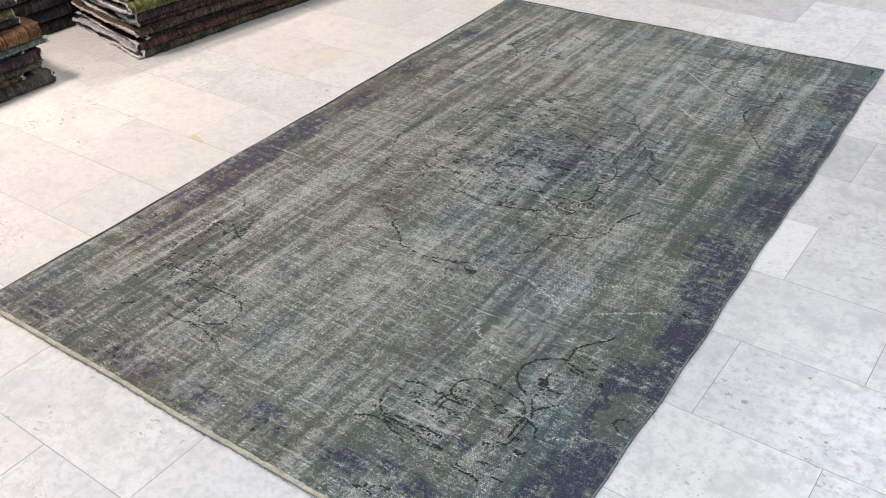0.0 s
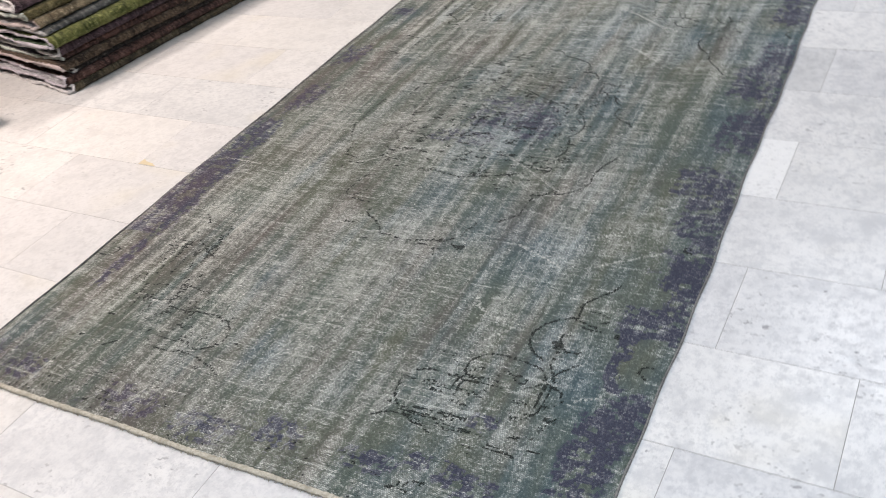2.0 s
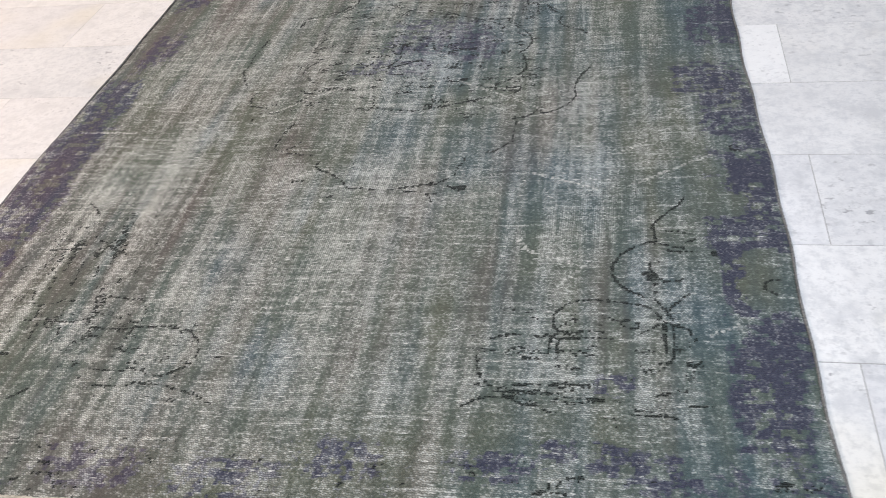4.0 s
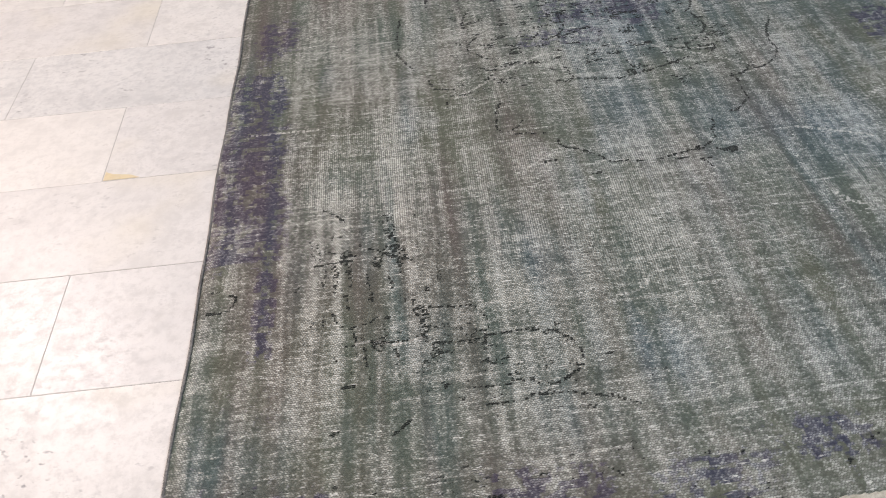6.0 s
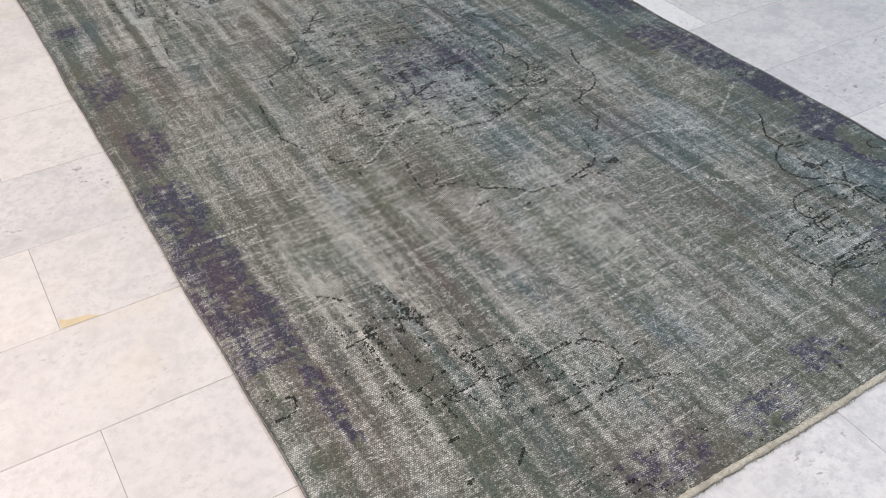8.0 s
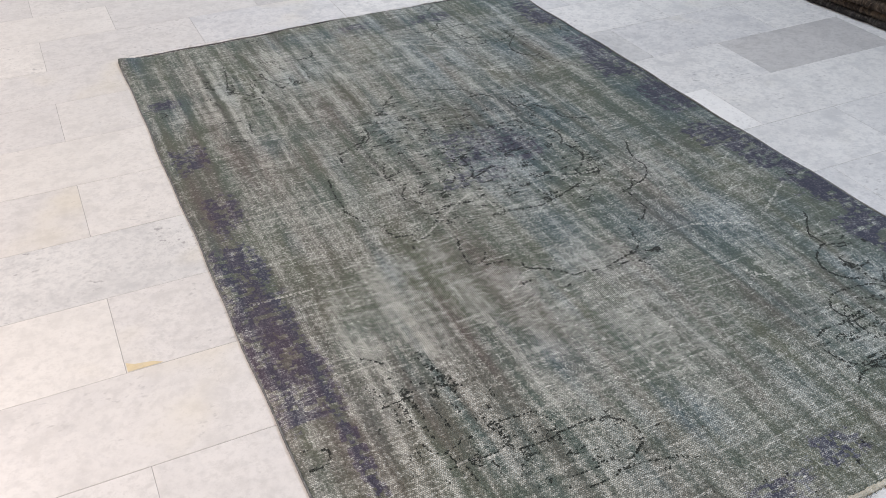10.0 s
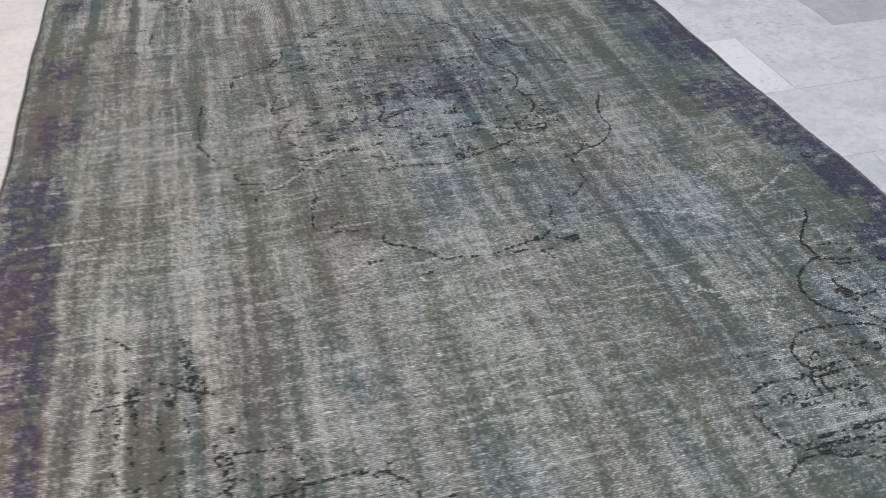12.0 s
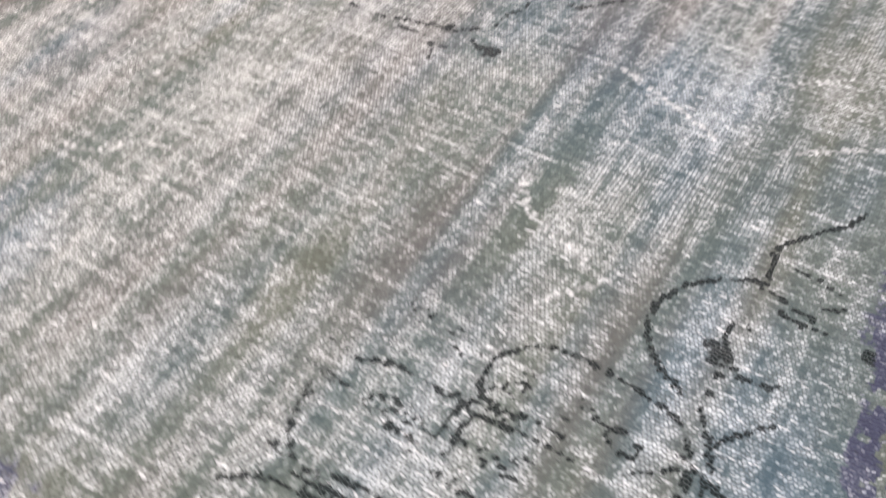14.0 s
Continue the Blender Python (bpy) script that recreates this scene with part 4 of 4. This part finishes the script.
        for _ in range(110):
            c = Vector(dense[rnd.integers(len(dense))])
            ln, sx, sz = rnd.uniform(0.003, 0.008), rnd.uniform(-0.6, 0.6), rnd.uniform(-0.5, 0.4)
            tufts.append(tube([tuple(c), (c.x + sx * ln, c.y + out * ln * 0.6, max(c.z + sz * ln * 0.4, 0.001)), (c.x + sx * ln * 1.6, c.y + out * ln, max(c.z + sz * ln, 0.001))], 0.0014, 3))
        v, f = joined(tufts)
        part(name, mesh_from(name, v, f, CUTS[seed // 100 % len(CUTS)]), thing, "pale fraying cut edge")
    return thing


CUTS = (PALE_CUT, cord("lavender_cut_wool", (0.38, 0.35, 0.39), (0.68, 0.64, 0.68)), cord("grey_cut_wool", (0.36, 0.36, 0.36), (0.64, 0.63, 0.61)),
        cord("rosy_cut_wool", (0.40, 0.33, 0.32), (0.66, 0.58, 0.56)), cord("pale_green_cut_wool", (0.42, 0.46, 0.41), (0.68, 0.72, 0.66)))
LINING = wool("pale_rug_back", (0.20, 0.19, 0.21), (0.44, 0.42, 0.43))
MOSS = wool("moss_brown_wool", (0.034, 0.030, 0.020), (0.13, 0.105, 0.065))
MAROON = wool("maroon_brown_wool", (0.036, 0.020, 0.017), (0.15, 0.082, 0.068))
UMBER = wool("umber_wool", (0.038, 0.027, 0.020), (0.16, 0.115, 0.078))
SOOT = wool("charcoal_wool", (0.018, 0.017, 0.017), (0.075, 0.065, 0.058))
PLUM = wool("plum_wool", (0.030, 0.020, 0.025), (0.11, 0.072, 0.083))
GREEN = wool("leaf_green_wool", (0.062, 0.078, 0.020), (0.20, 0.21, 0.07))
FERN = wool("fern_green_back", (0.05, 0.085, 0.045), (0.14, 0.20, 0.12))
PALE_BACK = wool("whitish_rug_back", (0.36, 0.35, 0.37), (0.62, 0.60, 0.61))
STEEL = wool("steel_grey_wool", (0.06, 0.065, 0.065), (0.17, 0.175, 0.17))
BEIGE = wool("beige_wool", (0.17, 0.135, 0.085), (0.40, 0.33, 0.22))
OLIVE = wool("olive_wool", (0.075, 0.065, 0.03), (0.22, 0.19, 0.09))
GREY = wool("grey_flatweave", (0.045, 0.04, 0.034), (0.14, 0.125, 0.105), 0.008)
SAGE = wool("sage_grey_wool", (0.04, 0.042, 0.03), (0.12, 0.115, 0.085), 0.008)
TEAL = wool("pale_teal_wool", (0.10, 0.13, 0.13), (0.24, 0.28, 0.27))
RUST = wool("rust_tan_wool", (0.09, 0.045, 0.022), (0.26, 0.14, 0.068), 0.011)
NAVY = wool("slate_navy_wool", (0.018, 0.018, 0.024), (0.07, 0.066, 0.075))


def pile(corner, turn, group, rows):
    """Folded rugs one upon another: rows of thickness, length, width, shift along, inset, material, lining, plies, label."""
    z = 0.0
    m = pose(corner[0], corner[1], 0, 0, 0, turn)
    for n, (thick, length, width, shift, inset, mat, lining, plies, label) in enumerate(rows):
        ob = folded_rug(length, width, thick, mat, 100 * n + len(rows), plies, lining)
        ob.matrix_world = m @ pose(-inset, shift, z)
        tagged(ob, label, "folded rug", group)
        z += thick - 0.0005


pile((-0.982, 1.308), -10.2, "folded rugs in the long pile", (
    (0.032, 1.75, 0.64, 0.0, 0.0, MOSS, PALE_BACK, 2, "folded moss-brown wool rug at the foot of a pile"),
    (0.034, 1.74, 0.62, -0.015, 0.004, MAROON, PALE_BACK, 2, "folded dark maroon wool rug in a pile"),
    (0.026, 1.70, 0.62, 0.03, 0.012, SOOT, LINING, 2, "folded charcoal wool rug with pale raw edges"),
    (0.034, 1.75, 0.63, 0.0, -0.01, UMBER, LINING, 2, "folded umber-brown wool rug in a pile"),
    (0.032, 1.68, 0.60, 0.03, 0.008, MAROON, LINING, 2, "folded maroon rug set back in a pile"),
    (0.040, 1.76, 0.64, 0.0, 0.010, PLUM, LINING, 2, "folded plum-brown wool rug in a pile"),
    (0.050, 1.74, 0.62, -0.015, -0.014, GREEN, FERN, 2, "folded leaf-green wool rug in a pile"),
    (0.032, 1.72, 0.62, 0.0, 0.02, STEEL, LINING, 2, "thin folded steel-grey wool rug in a pile"),
    (0.042, 1.70, 0.60, -0.02, 0.03, BEIGE, PALE_BACK, 2, "folded beige wool rug in a pile"),
    (0.040, 1.74, 0.62, -0.045, 0.055, OLIVE, PALE_BACK, 2, "folded olive wool rug in a pile"),
    (0.044, 1.72, 0.63, -0.05, 0.07, PLUM, PALE_BACK, 2, "folded plum wool rug with pale back"),
    (0.046, 1.70, 0.62, -0.02, 0.10, SOOT, LINING, 2, "folded charcoal wool rug on top of a pile"),
))
pile((-1.165, -0.425), -1.2, "folded rugs in the short pile", (
    (0.046, 1.37, 0.60, 0.01, -0.03, GREY, SAGE, 2, "folded grey flatweave rug lying on marble floor"),
    (0.034, 1.26, 0.58, 0.02, 0.0, UMBER, LINING, 2, "folded brown rug with tufted end"),
    (0.026, 1.33, 0.58, 0.015, -0.008, SAGE, LINING, 2, "folded sage-grey wool rug in a pile"),
    (0.044, 1.36, 0.60, 0.01, -0.014, PLUM, LINING, 2, "folded dark plum rug in a pile"),
    (0.018, 1.28, 0.58, 0.01, 0.004, SOOT, LINING, 2, "thin folded charcoal rug in a pile"),
    (0.024, 1.39, 0.60, 0.01, -0.012, TEAL, TEAL, 2, "thin folded pale teal rug in a pile"),
    (0.064, 1.37, 0.60, 0.02, -0.02, RUST, RUST, 2, "thick folded rust-tan rug in a pile"),
    (0.034, 1.33, 0.58, 0.01, 0.01, NAVY, LINING, 2, "folded slate-dark wool rug in a pile"),
    (0.044, 1.30, 0.58, 0.015, 0.0, OLIVE, LINING, 2, "folded olive-green wool rug in a pile"),
    (0.040, 1.32, 0.58, 0.01, 0.004, NAVY, LINING, 2, "folded dark slate wool rug on top of a pile"),
))
pile((2.66, 2.55), 185.6, "folded rugs in the far pile", (
    (0.032, 2.0, 0.60, 0.0, 0.0, SOOT, LINING, 2, "folded blackish-brown rug at the foot of a pile"),
    (0.028, 1.98, 0.60, 0.01, 0.012, UMBER, LINING, 2, "folded umber rug in a dark pile"),
    (0.040, 2.0, 0.62, 0.0, 0.004, UMBER, LINING, 2, "thick folded brown wool rug in a pile"),
    (0.030, 1.96, 0.60, -0.02, 0.03, BEIGE, PALE_BACK, 2, "folded beige-brown rug in a dark pile"),
    (0.036, 1.98, 0.60, 0.0, 0.01, SOOT, LINING, 2, "folded charcoal rug in a dark pile"),
    (0.036, 1.98, 0.60, 0.0, 0.004, MAROON, LINING, 2, "folded maroon rug on top of a dark pile"),
))
pile((-1.635, 0.63), -3.3, "folded rugs in the back pile", (
    (0.05, 1.6, 0.6, 0.0, 0.0, SOOT, LINING, 2, "folded charcoal rug behind another pile"),
    (0.06, 1.6, 0.6, 0.02, 0.01, NAVY, SOOT, 2, "folded slate-dark rug behind another pile"),
    (0.06, 1.6, 0.6, 0.0, 0.0, SOOT, SOOT, 2, "folded sooty black rug behind another pile"),
    (0.05, 1.6, 0.6, 0.01, 0.0, SOOT, LINING, 2, "thin folded charcoal rug behind another pile"),
    (0.06, 1.6, 0.6, 0.0, 0.01, NAVY, SOOT, 2, "folded dark slate rug behind another pile"),
    (0.06, 1.6, 0.6, 0.02, 0.0, SOOT, LINING, 2, "folded blackish rug behind another pile"),
    (0.05, 1.6, 0.6, 0.0, 0.0, PLUM, SOOT, 2, "folded plum rug topping the back pile"),
))

# ---- floor tiles ----
TILE_L, TILE_W, GAP = 0.5885, 0.2985, 0.0014
GRID = pose(2.108, 0.9175, 0)


def tile_mesh(mat):
    bm = bmesh.new()
    box(bm, GAP / 2, GAP / 2, -0.012, TILE_L - GAP / 2, TILE_W - GAP / 2, 0)
    bmesh.ops.bevel(bm, geom=[e for e in bm.edges if min(v.co.z for v in e.verts) > -0.001], offset=0.0006, segments=1, affect="EDGES")
    return mesh_of("tile", bm, mat)


white_tile, grey_tile, pale_tile = tile_mesh(WHITE_MARBLE), tile_mesh(GREY_MARBLE), tile_mesh(PALE_MARBLE)
lit_cream_tile, ash_tile, flecked_tile = tile_mesh(LIT_CREAM_MARBLE), tile_mesh(ASH_MARBLE), tile_mesh(FLECKED_MARBLE)
SPECIAL = {(2, 0): grey_tile, (7, -3): grey_tile, (8, -2): grey_tile, (1, -5): ash_tile, (1, -6): ash_tile, (3, -2): ash_tile, (1, -2): pale_tile, (-1, -5): flecked_tile, (-1, -6): flecked_tile}
lay_out = random.Random(5)
for j in range(-8, 13):
    for i in range(-8, 4):
        ob = new("tile", SPECIAL.get((j, i), lit_cream_tile if i < -3 else white_tile))
        ob.parent = floor
        ob.matrix_world = GRID @ pose(i * TILE_L + (j % 2) * TILE_L / 2, j * TILE_W, lay_out.uniform(-0.0002, 0.0003))

chip = ((-0.243, 0.9195), (-0.165, 0.9195), (-0.185, 0.932), (-0.225, 0.940), (-0.243, 0.951))
chip_verts = [(x, y, z) for z in (-0.004, 0.0012) for x, y in chip]
chip_faces = [(5, 6, 7, 8, 9), (4, 3, 2, 1, 0)] + [(k, (k + 1) % 5, (k + 1) % 5 + 5, k + 5) for k in range(5)]
part("filled_chip", mesh_from("filled_chip", chip_verts, chip_faces, FILLER, smooth=False), floor, "yellow filler in a chipped tile corner")

beyond_verts, beyond_faces = [], []
for j in range(-16, 22):
    for i in range(-12, 8):
        if -8 <= j < 13 and -8 <= i < 4:
            continue
        at = i * TILE_L + (j % 2) * TILE_L / 2
        ring = [GRID @ Vector((at + a, j * TILE_W + b, 0)) for a, b in ((GAP, GAP), (TILE_L - GAP, GAP), (TILE_L - GAP, TILE_W - GAP), (GAP, TILE_W - GAP))]
        if min(c.x for c in ring) > -3.99 and max(c.x for c in ring) < 5.49 and min(c.y for c in ring) > -3.49 and max(c.y for c in ring) < 6.49:
            n = len(beyond_verts)
            beyond_verts += [(c.x, c.y, z) for z in (-0.012, 0.0) for c in ring]
            beyond_faces += [(n + 4, n + 5, n + 6, n + 7)] + [(n + k, n + (k + 1) % 4, n + 4 + (k + 1) % 4, n + 4 + k) for k in range(4)]
tagged(part("outer_tiles", mesh_from("outer_tiles", beyond_verts, beyond_faces, WHITE_MARBLE, smooth=False), floor), kind="stuff")
